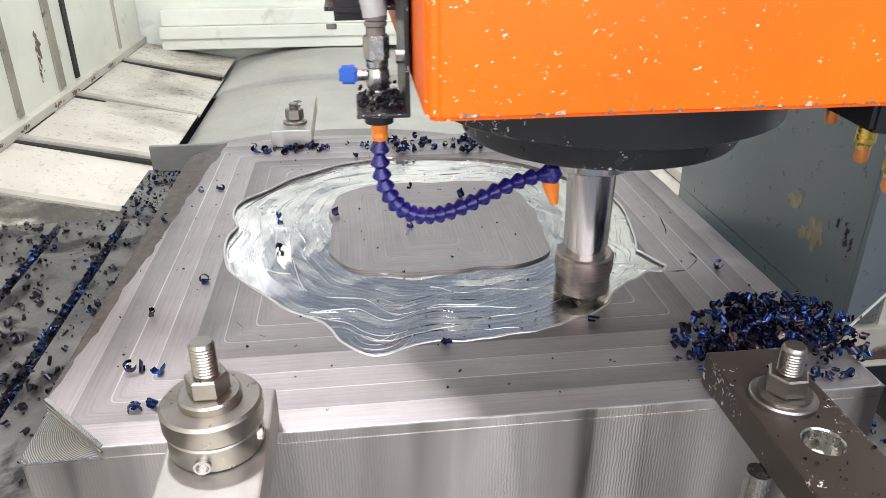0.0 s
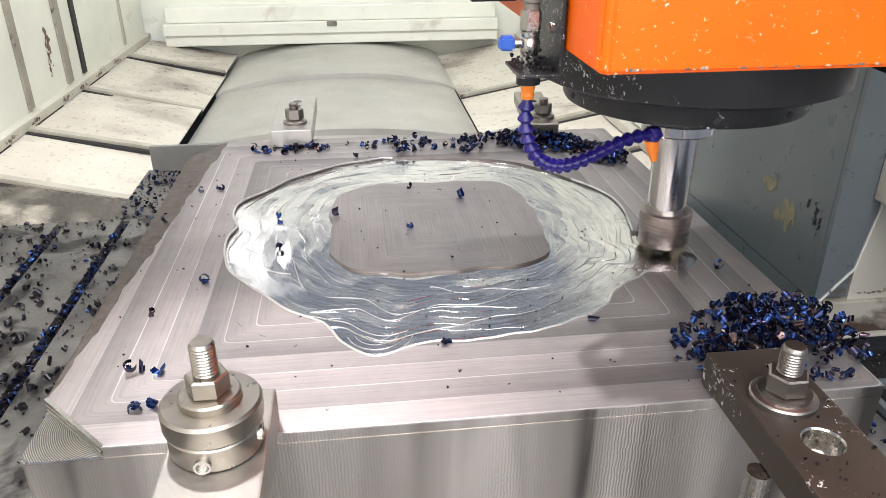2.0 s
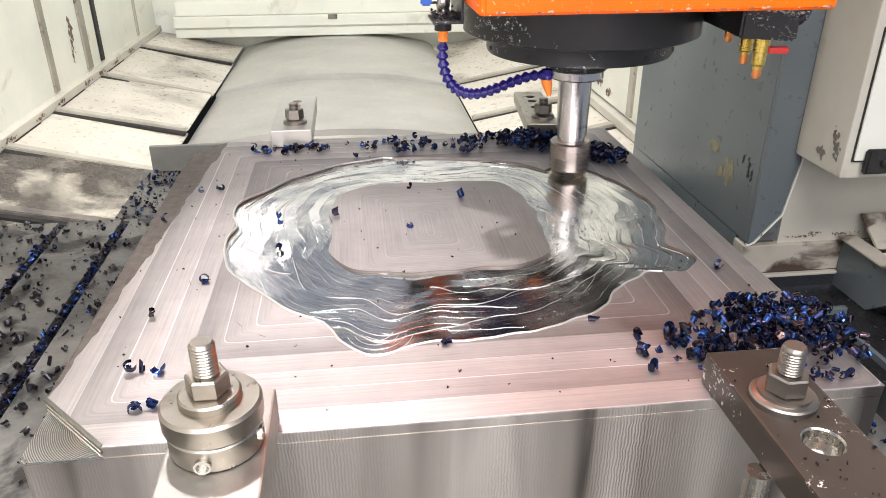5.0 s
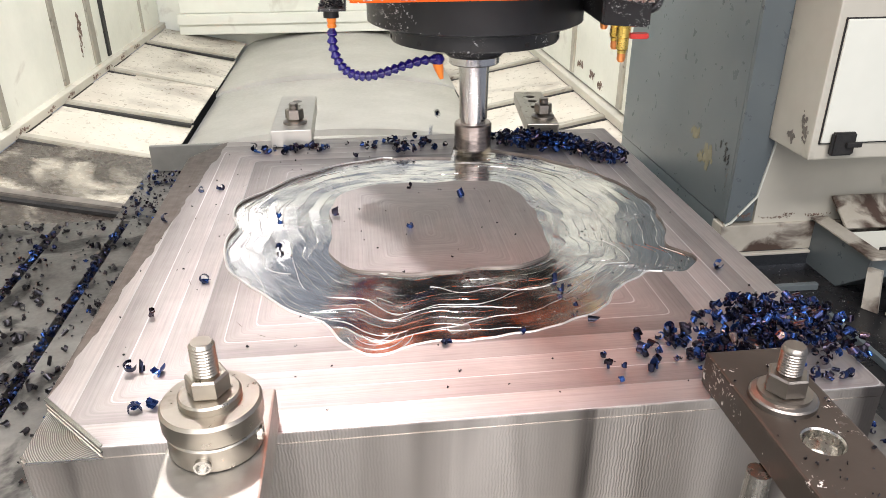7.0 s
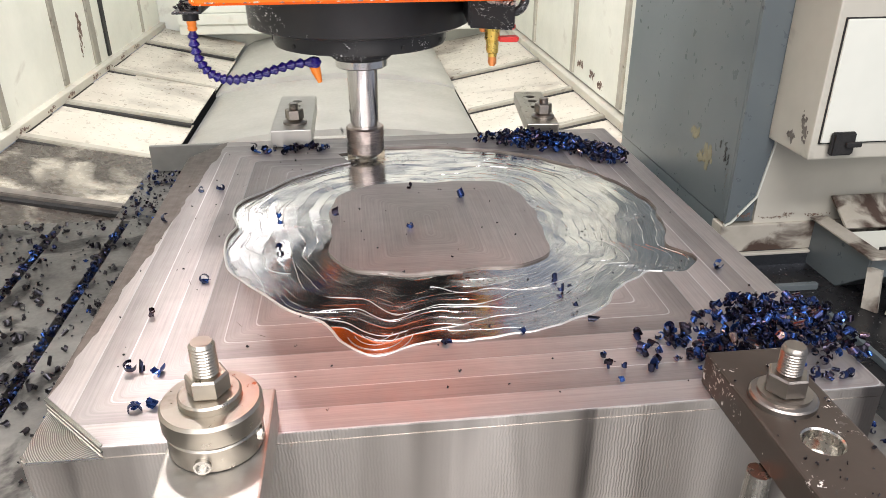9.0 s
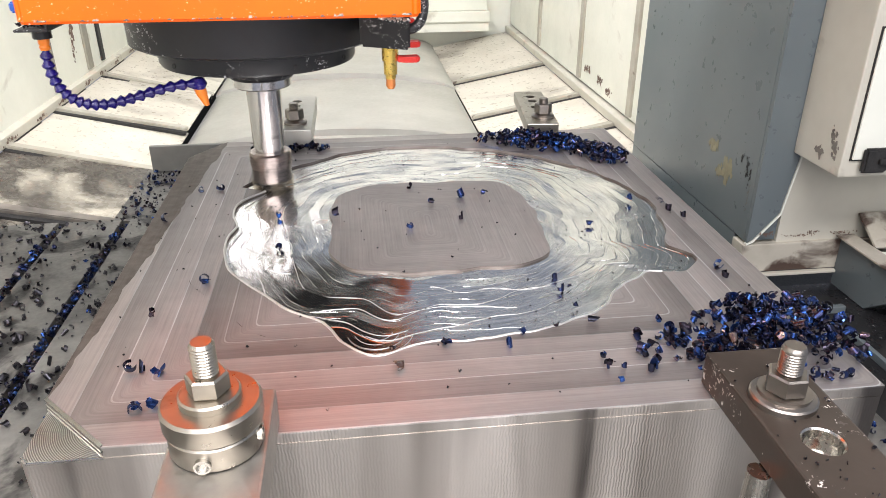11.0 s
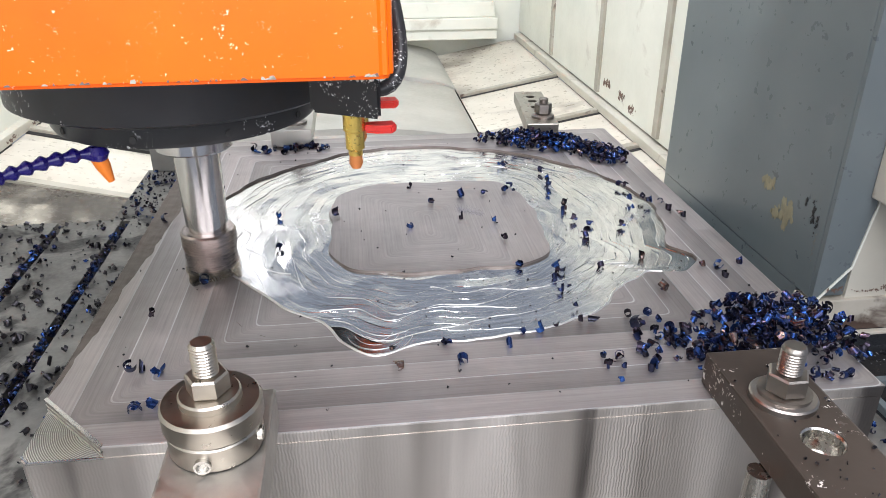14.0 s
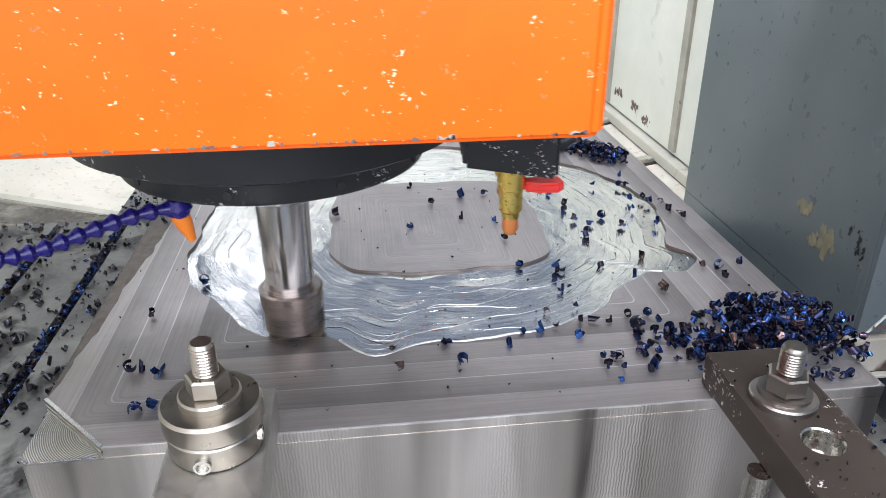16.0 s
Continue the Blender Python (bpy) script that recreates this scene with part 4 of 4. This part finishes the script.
def back_clamp(at, mat, label, w=0.071, h=0.03):
    root = empty("strap_clamp", label, "clamp", "clamps holding the block", at=at)
    s = strap("strap", w, 0.24, h, [(0.195, 0.009), (0.16, 0.009), (0.115, 0.009)], mat, root)
    s.location.z = 0.002
    # dark plugs stand in for the shade inside the holes
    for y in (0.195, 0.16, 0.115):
        part("hole_shade", lathe([(0, 0.003), (0.0088, 0.003), (0.0088, h - 0.007), (0, h - 0.007)], 20, 0, y), M["slot"], root)
    for bm, nm in ((lathe([(0, 0.032), (0.021, 0.032), (0.021, 0.036), (0.013, 0.040), (0, 0.040)], 40), "washer"), (hexagon(0.028, 0.040, 0.058), "nut"), (threaded(0.009, 0.05, 0.068), "stud")):
        part(nm, bm, M["oldsteel"], root, smooth=30).location = (0.005, 0.045, h - 0.03)
    return root


front_left_clamp()
front_right_clamp()
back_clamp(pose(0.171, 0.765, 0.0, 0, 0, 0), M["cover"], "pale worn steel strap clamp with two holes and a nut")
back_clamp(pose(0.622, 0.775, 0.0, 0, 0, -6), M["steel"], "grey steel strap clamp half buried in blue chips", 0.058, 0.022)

# ---- spindle head ----
head = empty("spindle_head", "orange painted spindle head with black nose flange and coolant fittings", "spindle head")
BX, BY0, BY1, BZ = 0.199, -0.29, 0.22, 0.285
part("housing", prism([(-BX, BY0 + 0.006), (-BX + 0.006, BY0), (BX + 0.001, BY0), (BX + 0.007, BY0 + 0.004), (BX + 0.009, BY0 + 0.012), (BX + 0.009, BY1), (-BX, BY1)], BZ, 2.1, 0.003), M["orange"], head, "orange enamel housing speckled with swarf", 30)
wear = random.Random(12)
for _ in range(46):
    wx, ww, wh = wear.uniform(-BX + 0.012, BX), wear.uniform(0.001, 0.006), wear.uniform(0.0008, 0.003)
    part("paint_chip", prism([(wx, 0.0), (wx + ww, 0.0), (wx + ww * wear.uniform(0.5, 0.9), wh), (wx + ww * 0.2, wh * wear.uniform(0.5, 1.0))], 0.0, 0.0006), M[wear.choice(("rust", "rust", "edge", "postpaint"))], head).matrix_basis = pose(0, BY0 - 0.0002, BZ + 0.0026, 90, 0, 0)
part("gasket", box(-BX + 0.02, BX - 0.06, BY0 + 0.10, BY1, BZ - 0.006, BZ - 0.0005), M["black"], head)
part("nose_flange", lathe([(0, 0.190), (0.124, 0.190), (0.134, 0.192), (0.136, 0.196), (0.136, 0.217), (0.162, 0.2185), (0.171, 0.223), (0.172, 0.279), (0, 0.279)], 96), M["darkgrey"], head, "black round spindle nose", 30)
# dark discs painted in place of shaded screw holes
for a in range(10):
    t = radians(36 * a - 100)
    part("screw_hole_shade", lathe([(0, 0), (0.0036, 0), (0.0036, 0.0015), (0, 0.0015)], 12, m=pose(0.1356 * math.cos(t), 0.1356 * math.sin(t), 0.201) @ Matrix.Rotation(t, 4, "Z") @ Matrix.Rotation(radians(90), 4, "Y")), M["slot"], head)
part("drive_ring", lathe([(0, 0.1642), (0.044, 0.1642), (0.05, 0.170), (0.05, 0.1905), (0, 0.1905)], 48), M["black"], head, smooth=30)
tool = new("milling_tool")
tool.parent = head
tool["label"] = "spinning indexable milling cutter in a polished holder"
part("holder_collar", lathe([(0, 0.151), (0.039, 0.151), (0.0413, 0.153), (0.0413, 0.164), (0, 0.164)], 64), M["ground"], tool, smooth=30)
part("shank", lathe([(0, 0.052), (0.0212, 0.052), (0.0212, 0.060), (0.0236, 0.0605), (0.0252, 0.151), (0, 0.151)], 64), M["ground"], tool, "polished steel shank", 30)
part("grub_screw", lathe([(0, 0), (0.003, 0), (0.003, 0.001), (0, 0.001)], 12, m=pose(0.0238, 0, 0.078) @ Matrix.Rotation(radians(90), 4, "Y")), M["slot"], tool)
bm = lathe([(0, 0.004), (0.024, 0.004), (0.0295, 0.008), (0.0295, 0.026), (0.0315, 0.034), (0.0315, 0.050), (0.0295, 0.0525), (0, 0.0525)], 64)
part("cutter_body", bm, M["cutter"], tool, "worn steel cutter body", 30)
for k in range(4):
    a = 90 * k
    # solid dark box for the shade in a chip pocket
    part("pocket_shade", box(0.012, 0.0305, -0.001, 0.011, 0.003, 0.028, 0.002), M["slot"], tool).matrix_basis = pose(0, 0, 0, 0, 0, a)
    part("insert", box(0.018, 0.0318, -0.0055, -0.0012, -0.0028, 0.0105, 0.001), M["carbide"], tool, "gold coated carbide insert").matrix_basis = pose(0, 0, 0, 0, 0, a)

# coolant valve on its bracket, and the segmented hose
br = part("bracket", box(-0.238, -0.203, -0.205, -0.145, 0.2645, 0.2675, 0.001), M["black"], head, "oily black bracket covered in swarf")
part("bracket_plate", box(-0.2045, -0.2015, -0.205, -0.11, 0.2645, 0.40, 0.001), M["black"], head)
part("bracket_screw", lathe([(0, 0), (0.0045, 0), (0.0045, 0.005), (0, 0.005)], 6, m=pose(-0.2045, -0.185, 0.302) @ Matrix.Rotation(radians(-90), 4, "Y")), M["chrome"], head)
VX, VY = -0.222, -0.170
valve = part("valve_body", lathe([(0, 0.268), (0.0075, 0.268), (0.0075, 0.273), (0.0082, 0.2735), (0.0082, 0.276), (0.0072, 0.277), (0.0082, 0.280), (0.0088, 0.285), (0.0082, 0.290), (0.0072, 0.292), (0.0080, 0.293), (0.0080, 0.297), (0, 0.297)], 32, VX, VY), M["chrome"], head, "nickel plated coolant valve", 30)
nut = hexagon(0.016, 0.297, 0.315)
bmesh.ops.translate(nut, vec=(VX, VY, 0), verts=nut.verts)
part("valve_nut", nut, M["chrome"], head)
part("valve_neck", lathe([(0, 0.315), (0.0068, 0.315), (0.0068, 0.320), (0.0080, 0.321), (0.0080, 0.323), (0.0068, 0.324), (0.0080, 0.325), (0.0080, 0.329), (0, 0.329)], 24, VX, VY), M["edge"], head, smooth=30)
part("valve_stem", lathe([(0, 0), (0.004, 0), (0.004, 0.009), (0, 0.009)], 20, m=pose(VX - 0.007, VY, 0.287) @ Matrix.Rotation(radians(-90), 4, "Y")), M["chrome"], head, smooth=30)
part("valve_knob", prism([(VX - 0.027, VY - 0.005), (VX - 0.014, VY - 0.007), (VX - 0.014, VY + 0.007), (VX - 0.027, VY + 0.005)], 0.2815, 0.2935, 0.002), M["blueknob"], head, "blue plastic valve knob")
part("rear_housing", prism([(-0.262, -0.05), (-0.2, -0.05), (-0.2, 0.2), (-0.262, 0.2)], 0.325, 1.2, 0.012), M["orange"], head)
part("rear_foot", prism([(-0.261, -0.05), (-0.2, -0.05), (-0.2, 0.2), (-0.261, 0.2)], 0.305, 0.3245, 0.008), M["black"], head)
part("lower_sleeve", lathe([(0, 0.2525), (0.0105, 0.2525), (0.0105, 0.2642), (0, 0.2642)], 28, VX, VY), M["black"], head, smooth=30)
part("hose_adapter", lathe([(0, 0.239), (0.0054, 0.239), (0.0063, 0.242), (0.0054, 0.245), (0.0063, 0.248), (0.0063, 0.2525), (0, 0.2525)], 24, VX, VY), M["nozzle"], head, "orange hose adapter", 30)


part("supply_hose", tube(bezier([(VX, VY, 0.327), (VX - 0.001, VY, 0.343), (VX - 0.016, VY + 0.01, 0.368), (VX - 0.03, VY + 0.03, 0.55)], 12), 0.0085), M["clearhose"], head, "grey coolant hose", 60)
HOSE = bezier([(VX, VY, 0.239), (VX - 0.006, VY, 0.198), (VX + 0.010, VY + 0.003, 0.146), (VX + 0.060, -0.150, 0.160), (-0.130, -0.120, 0.184), (-0.072, -0.095, 0.178)], 20)
link = lathe([(0, 0), (0.0040, 0.0), (0.0043, 0.0022), (0.0070, 0.0064), (0.0074, 0.0080), (0.0068, 0.0090), (0.0042, 0.0112), (0, 0.0112)], 18)
link_ob = part("hose_link", link, M["hose"], head, "blue ball-jointed hose link", 35)
for k in range(len(HOSE) - 1):
    d = HOSE[k + 1] - HOSE[k]
    ob = link_ob if k == 0 else new("hose_link", link_ob.data)
    ob.parent = head
    ob["label"] = "blue ball-jointed hose link"
    ob.matrix_basis = Matrix.LocRotScale(HOSE[k], d.to_track_quat("Z", "Y"), (1, 1, d.length / 0.0104))
part("hose_elbow", lathe([(0, -0.009), (0.007, -0.007), (0.0105, 0), (0.007, 0.007), (0, 0.009)], 18), M["hose"], head, smooth=40).location = HOSE[-1] + Vector((0.002, 0, 0))
part("hose_nozzle", lathe([(0, 0), (0.0032, 0), (0.0072, 0.017), (0.0078, 0.026), (0, 0.026)], 20), M["nozzle"], head, "orange tapered coolant nozzle", 35).matrix_basis = Matrix.LocRotScale((-0.064, -0.092, 0.148), (HOSE[-1] - Vector((-0.064, -0.092, 0.148))).to_track_quat("Z", "Y"), None)

# brass nozzle block on the other side
block = part("nozzle_block", prism([(0.142, -0.205), (0.199, -0.235), (0.199, -0.06), (0.155, -0.06)], 0.240, 0.2845, 0.003), M["black"], head, "black manifold block")
for bx, by, zt in ((0.177, -0.196, 0.188), (0.182, -0.150, 0.197), (0.179, -0.105, 0.218)):
    nz = part("brass_nozzle", lathe([(0, zt + 0.012), (0.006, zt + 0.012), (0.0062, zt + 0.016), (0.008, zt + 0.018), (0.008, zt + 0.033), (0.0095, zt + 0.034), (0.0095, 0.2405), (0, 0.2405)], 24, bx, by), M["brass"], head, "brass coolant nozzle", 30)
    part("nozzle_tip", lathe([(0, zt), (0.004, zt), (0.006, zt + 0.004), (0.0055, zt + 0.0125), (0, zt + 0.0125)], 20, bx, by), M["copper"], nz, smooth=30)
    part("lever", prism([(bx + 0.008, by - 0.005), (bx + 0.018, by - 0.006), (bx + 0.032, by - 0.010), (bx + 0.036, by - 0.004), (bx + 0.034, by + 0.008), (bx + 0.008, by + 0.006)], zt + 0.032, zt + 0.039, 0.0015), M["red"], nz, "red valve lever")
part("cable", tube(bezier([(0.19, -0.22, 0.262), (0.225, -0.235, 0.258), (0.222, -0.2, 0.30), (0.205, -0.15, 0.36)], 14), 0.006), M["black"], head, "black cable", 60)

# ---- chips ----


def curl(rng):
    """One chip: a narrow strip rolled into an open ring or a short helix."""
    bm = bmesh.new()
    r, wide, turn = rng.uniform(0.0026, 0.0047), rng.uniform(0.0045, 0.0105), radians(rng.uniform(150, 400))
    rise, shrink, n = rng.uniform(0.0, 0.005), rng.uniform(0.1, 0.5), 14
    rows, flare = [], rng.uniform(0.8, 1.35)
    for k in range(n + 1):
        a, rr = turn * k / n, r * (1 - shrink * k / n)
        taper = (0.55 + 0.45 * math.sin(math.pi * min(1.0, 0.2 + 1.1 * k / n))) * (0.9 + 0.1 * (k % 2))
        rows.append([bm.verts.new((q * math.cos(a), s, q * math.sin(a))) for q, s in ((rr, rise * k / n), (rr * flare, rise * k / n + wide * taper), (rr * flare - 0.0004, rise * k / n + wide * taper), (rr - 0.0004, rise * k / n))])
    for a, b in zip(rows, rows[1:]):
        for j in range(4):
            bm.faces.new((a[j], b[j], b[(j + 1) % 4], a[(j + 1) % 4]))
    bm.faces.new(rows[0][::-1])
    bm.faces.new(rows[-1])
    bmesh.ops.translate(bm, vec=(0, -wide / 2, 0), verts=bm.verts)
    return bm


rng = random.Random(7)
CURLS = []
for k in range(20):
    bm = curl(rng)
    if k % 2:
        bmesh.ops.transform(bm, matrix=pose(0.0015, 0.002, 0.0015, rng.uniform(0, 360), rng.uniform(0, 360), 0), verts=bm.verts)
        other = curl(rng)
        spare = bpy.data.meshes.new("spare")
        other.to_mesh(spare)
        other.free()
        spare.transform(Matrix.Scale(rng.uniform(0.6, 0.9), 4))
        bm.from_mesh(spare)
        bpy.data.meshes.remove(spare)
    me = bpy.data.meshes.new("chip")
    bm.to_mesh(me)
    bm.free()
    me.materials.append(M["chip"])
    CURLS.append(me)


def raw(me):
    co = np.empty(len(me.vertices) * 3)
    me.vertices.foreach_get("co", co)
    return co.reshape(-1, 3), [tuple(p.vertices) for p in me.polygons]


RAW = [raw(m) for m in CURLS]


def heap(name, label, spots, scale=1.0, mat="chip"):
    """Many chips joined in one mesh; spots are (x, y, z) of each."""
    vs, fs, off = [], [], 0
    for p in spots:
        co, faces = rng.choice(RAW)
        m = Euler([rng.uniform(0, 6.28) for _ in range(3)]).to_matrix()
        k = scale * rng.uniform(0.7, 1.25)
        c = co @ np.array(m).T * k
        c = c - np.array([0, 0, c[:, 2].min()]) + np.array(p)
        vs.append(c)
        fs += [tuple(i + off for i in f) for f in faces]
        off += len(co)
    me = bpy.data.meshes.new(name)
    me.from_pydata(np.vstack(vs).tolist(), [], fs)
    me.materials.append(M[mat])
    return tagged(new(name, me), label, "metal chips", kind="stuff")


def mound(cx, cy, ax, ay, n, high, turn=0.0, z=0.0005):
    out = []
    c, s = math.cos(radians(turn)), math.sin(radians(turn))
    while len(out) < n:
        u, v = rng.gauss(0, 0.45), rng.gauss(0, 0.45)
        d = u * u + v * v
        if d > 1:
            continue
        out.append((cx + ax * u * c - ay * v * s, cy + ax * u * s + ay * v * c, z + rng.random() * high * (1 - d)))
    return out


heap("chip_pile", "pile of curled blue steel chips on the block corner", mound(0.692, 0.088, 0.095, 0.080, 520, 0.028, 20) + mound(0.62, 0.07, 0.05, 0.05, 70, 0.008))
heap("chip_pile", "long drift of blue steel chips along the back edge", mound(0.600, 0.735, 0.12, 0.05, 420, 0.016, -22) + mound(0.688, 0.655, 0.07, 0.04, 190, 0.014, -50))
heap("table_chips", "dark curled chips scattered over the machine table", [(rng.uniform(-0.53, -0.02), rng.uniform(-0.2, 0.95), TABLE_Z + 0.0005) for _ in range(430)], 1.25, "swarf")
heap("slot_chips", "blue and dark chips filling the table slots", [(rng.uniform(-0.53, -0.02), rng.uniform(-0.2, 0.95), TABLE_Z + 0.0005) for _ in range(90)] + [(s + rng.uniform(-0.007, 0.007), rng.uniform(-0.1, 0.94), TABLE_Z - rng.uniform(0.0, 0.01)) for s in (-0.195, -0.32) for _ in range(220)] + [(rng.uniform(-0.22, 0.0), rng.uniform(0.95, 1.24), TABLE_Z - 0.002) for _ in range(160)] + [(rng.uniform(0.76, 0.92), rng.uniform(-0.1, 0.5), TABLE_Z + 0.0005) for _ in range(70)])

vs_spots = [(rng.uniform(-0.236, -0.206), rng.uniform(-0.203, -0.15), 0.2675 + abs(rng.gauss(0, 0.0035))) for _ in range(110)]
swarf = heap("swarf", "dark swarf caught on the bracket", vs_spots, 0.42, "swarf")
del swarf["category"], swarf["kind"]
swarf.parent = head
pale = heap("swarf", "pale metal dust caked under the cable", [(rng.uniform(0.165, 0.2), rng.uniform(-0.245, -0.215), 0.272 + abs(rng.gauss(0, 0.004))) for _ in range(90)], 0.34, "burr")
del pale["category"], pale["kind"]
pale.parent = head
debris = heap("table_debris", "fine dark swarf strewn over the machine table", [(rng.uniform(-0.54, -0.01), rng.uniform(-0.3, 0.95), TABLE_Z + 0.0005) for _ in range(700)] + [(rng.uniform(-0.22, 0.02), rng.uniform(0.96, 1.24), TABLE_Z - 0.002) for _ in range(260)], 0.5, "swarf")
fines = heap("fine_swarf", "tiny dark swarf crumbs on the block and clamps", [(rng.uniform(0.02, 0.73), rng.uniform(0.02, 0.78), 0.0002) for _ in range(150)] + [(rng.uniform(0.59, 0.655), rng.uniform(-0.2, 0.0), 0.0335) for _ in range(40)], 0.28, "swarf")
LOOSE = [(0.173, 0.46), (0.062, 0.205), (0.076, 0.105), (0.063, 0.105), (0.09, 0.1), (0.085, 0.045), (0.10, 0.045), (0.115, 0.043), (0.36, 0.545), (0.43, 0.50), (0.35, 0.40), (0.25, 0.45), (0.18, 0.36), (0.36, 0.115), (0.52, 0.135), (0.70, 0.23), (0.02, 0.465), (0.105, 0.275), (0.05, 0.57), (0.075, 0.57)]
for k, (x, y) in enumerate(LOOSE):
    ob = tagged(new("metal_chip", CURLS[k % 12]), "curled blue steel chip lying on the block", "metal chip", "loose chips on the block")
    inside = inner_r(math.atan2(y - CY, x - CX)) < math.hypot(x - CX, y - CY) < outer_r(math.atan2(y - CY, x - CX))
    ob.matrix_basis = pose(x, y, 0.005 - (0.003 if inside else 0), rng.choice((0, 75, 90)), rng.uniform(0, 360), rng.uniform(0, 360))
    ob.scale = (1.35, 1.35, 1.35)


FLYING = []


def floor_at(x, y):
    t, r = math.atan2(y - CY, x - CX), math.hypot(x - CX, y - CY)
    return -0.003 if inner_r(t) < r < stock_r(t) else 0.0


def new_chip(x, y, z, label):
    ob = tagged(new("metal_chip", rng.choice(CURLS)), label, "metal chip", "loose chips on the block")
    ob.matrix_basis = pose(x, y, z, rng.choice((0, 0, 70, 90)), rng.uniform(0, 360), rng.uniform(0, 360))
    k = rng.uniform(0.95, 1.4)
    ob.scale = (k, k, k)
    return ob


def thrown(n, t0, t1, x0, x1, y0, y1):
    """Chips that leave the cutter between t0 and t1 and land in a field of the block."""
    for _ in range(n):
        t, x, y = rng.uniform(t0, t1), rng.uniform(x0, x1), rng.uniform(y0, y1)
        FLYING.append((new_chip(x, y, floor_at(x, y) + 0.0045, "curled blue chip thrown by the cutter onto the block"), t, (x, y, floor_at(x, y) + 0.0045), rng.uniform(0, 360)))


thrown(9, 1.6, 4.0, 0.54, 0.64, 0.06, 0.13)
thrown(10, 4.4, 6.2, 0.50, 0.58, 0.02, 0.10)
thrown(5, 5.0, 6.4, 0.38, 0.66, 0.10, 0.24)
thrown(16, 9.3, 12.3, 0.56, 0.73, 0.20, 0.46)
thrown(10, 9.3, 12.4, 0.30, 0.62, 0.05, 0.15)
thrown(5, 9.4, 12.4, 0.36, 0.53, 0.28, 0.52)
thrown(12, 12.6, 14.6, 0.56, 0.70, 0.36, 0.62)
thrown(10, 13.0, 14.4, 0.51, 0.58, 0.52, 0.64)
thrown(4, 12.8, 15.4, 0.40, 0.54, 0.38, 0.62)
thrown(16, 13.0, 15.6, 0.45, 0.64, 0.06, 0.28)

# loose heap at the back that the cutter sweeps off as it crosses
SWEPT = []
for _ in range(70):
    x = rng.choice((rng.gauss(0.375, 0.02), rng.gauss(0.375, 0.02), rng.uniform(0.24, 0.50), rng.gauss(0.48, 0.015)))
    SWEPT.append(new_chip(x, rng.uniform(0.695, 0.785), 0.0045 + rng.random() * (0.006 if abs(x - 0.375) < 0.03 else 0), "blue steel chip heaped near the back edge"))
for _ in range(34):
    x = rng.uniform(0.105, 0.235)
    new_chip(x, rng.uniform(0.735, 0.765), 0.0045, "blue steel chip heaped against the rear clamp")


def chip_rows(t, place, turn, lie):
    """A chip rides in the cutter's flute until t, then flies and comes to rest."""
    rows = []
    s = 0.0
    while s < t:
        x, y = tool_at(s)
        rows.append((s, pose(x, y, 0.016)))
        s += 0.5
    x, y = tool_at(t)
    rows.append((t, pose(x, y, 0.016)))
    for k in (0.25, 0.5, 0.75):
        rows.append((t + 0.28 * k, pose(x + (place[0] - x) * k, y + (place[1] - y) * k, 0.016 + (place[2] - 0.016) * k + 0.28 * k * (1 - k), lie * k, 0, turn * k * 0.4)))
    rest = pose(*place, lie, 0, turn * 0.4)
    return rows + [(t + 0.28, rest), (max(16.0, t + 0.5), rest)]


def motions():
    """Enclosure and head share the feed along y; the head crosses in x; the cutter spins."""
    walk(enclosure, [(t, pose(0, y, 0)) for t, x, y in PATH])
    walk(head, [(t, pose(x, y, 0)) for t, x, y in PATH])
    walk(tool, [(k / 30, pose(0, 0, 0, 0, 0, -82.0 * k)) for k in range(481)])
    for ob, t in STOCK:
        walk(ob, [(0.0, pose(0, 0, 0)), (t, pose(0, 0, 0)), (t + 0.1, pose(0, 0, -0.0072)), (16.0, pose(0, 0, -0.0072))])
    for ob, t, place, turn in FLYING:
        walk(ob, chip_rows(t, place, turn, (0, 60, 85, 0, 80)[int(turn) % 5]))
    for ob in SWEPT:
        m = ob.matrix_basis.copy()
        x, y, z = m.translation
        t = next((k * 0.02 for k in range(250, 480) if tool_at(k * 0.02)[0] < x + 0.04), 9.0)
        out = pose(x - 0.03 + 0.2 * (y - 0.74), 0.93 + 2.0 * (y - 0.69), -0.2, 70, 0, 60)
        walk(ob, [(0.0, m), (t, m), (t + 0.12, pose(x - 0.02, y + 0.09, 0.035, 40, 0, 30)), (t + 0.3, out), (16.0, out)])


motions()
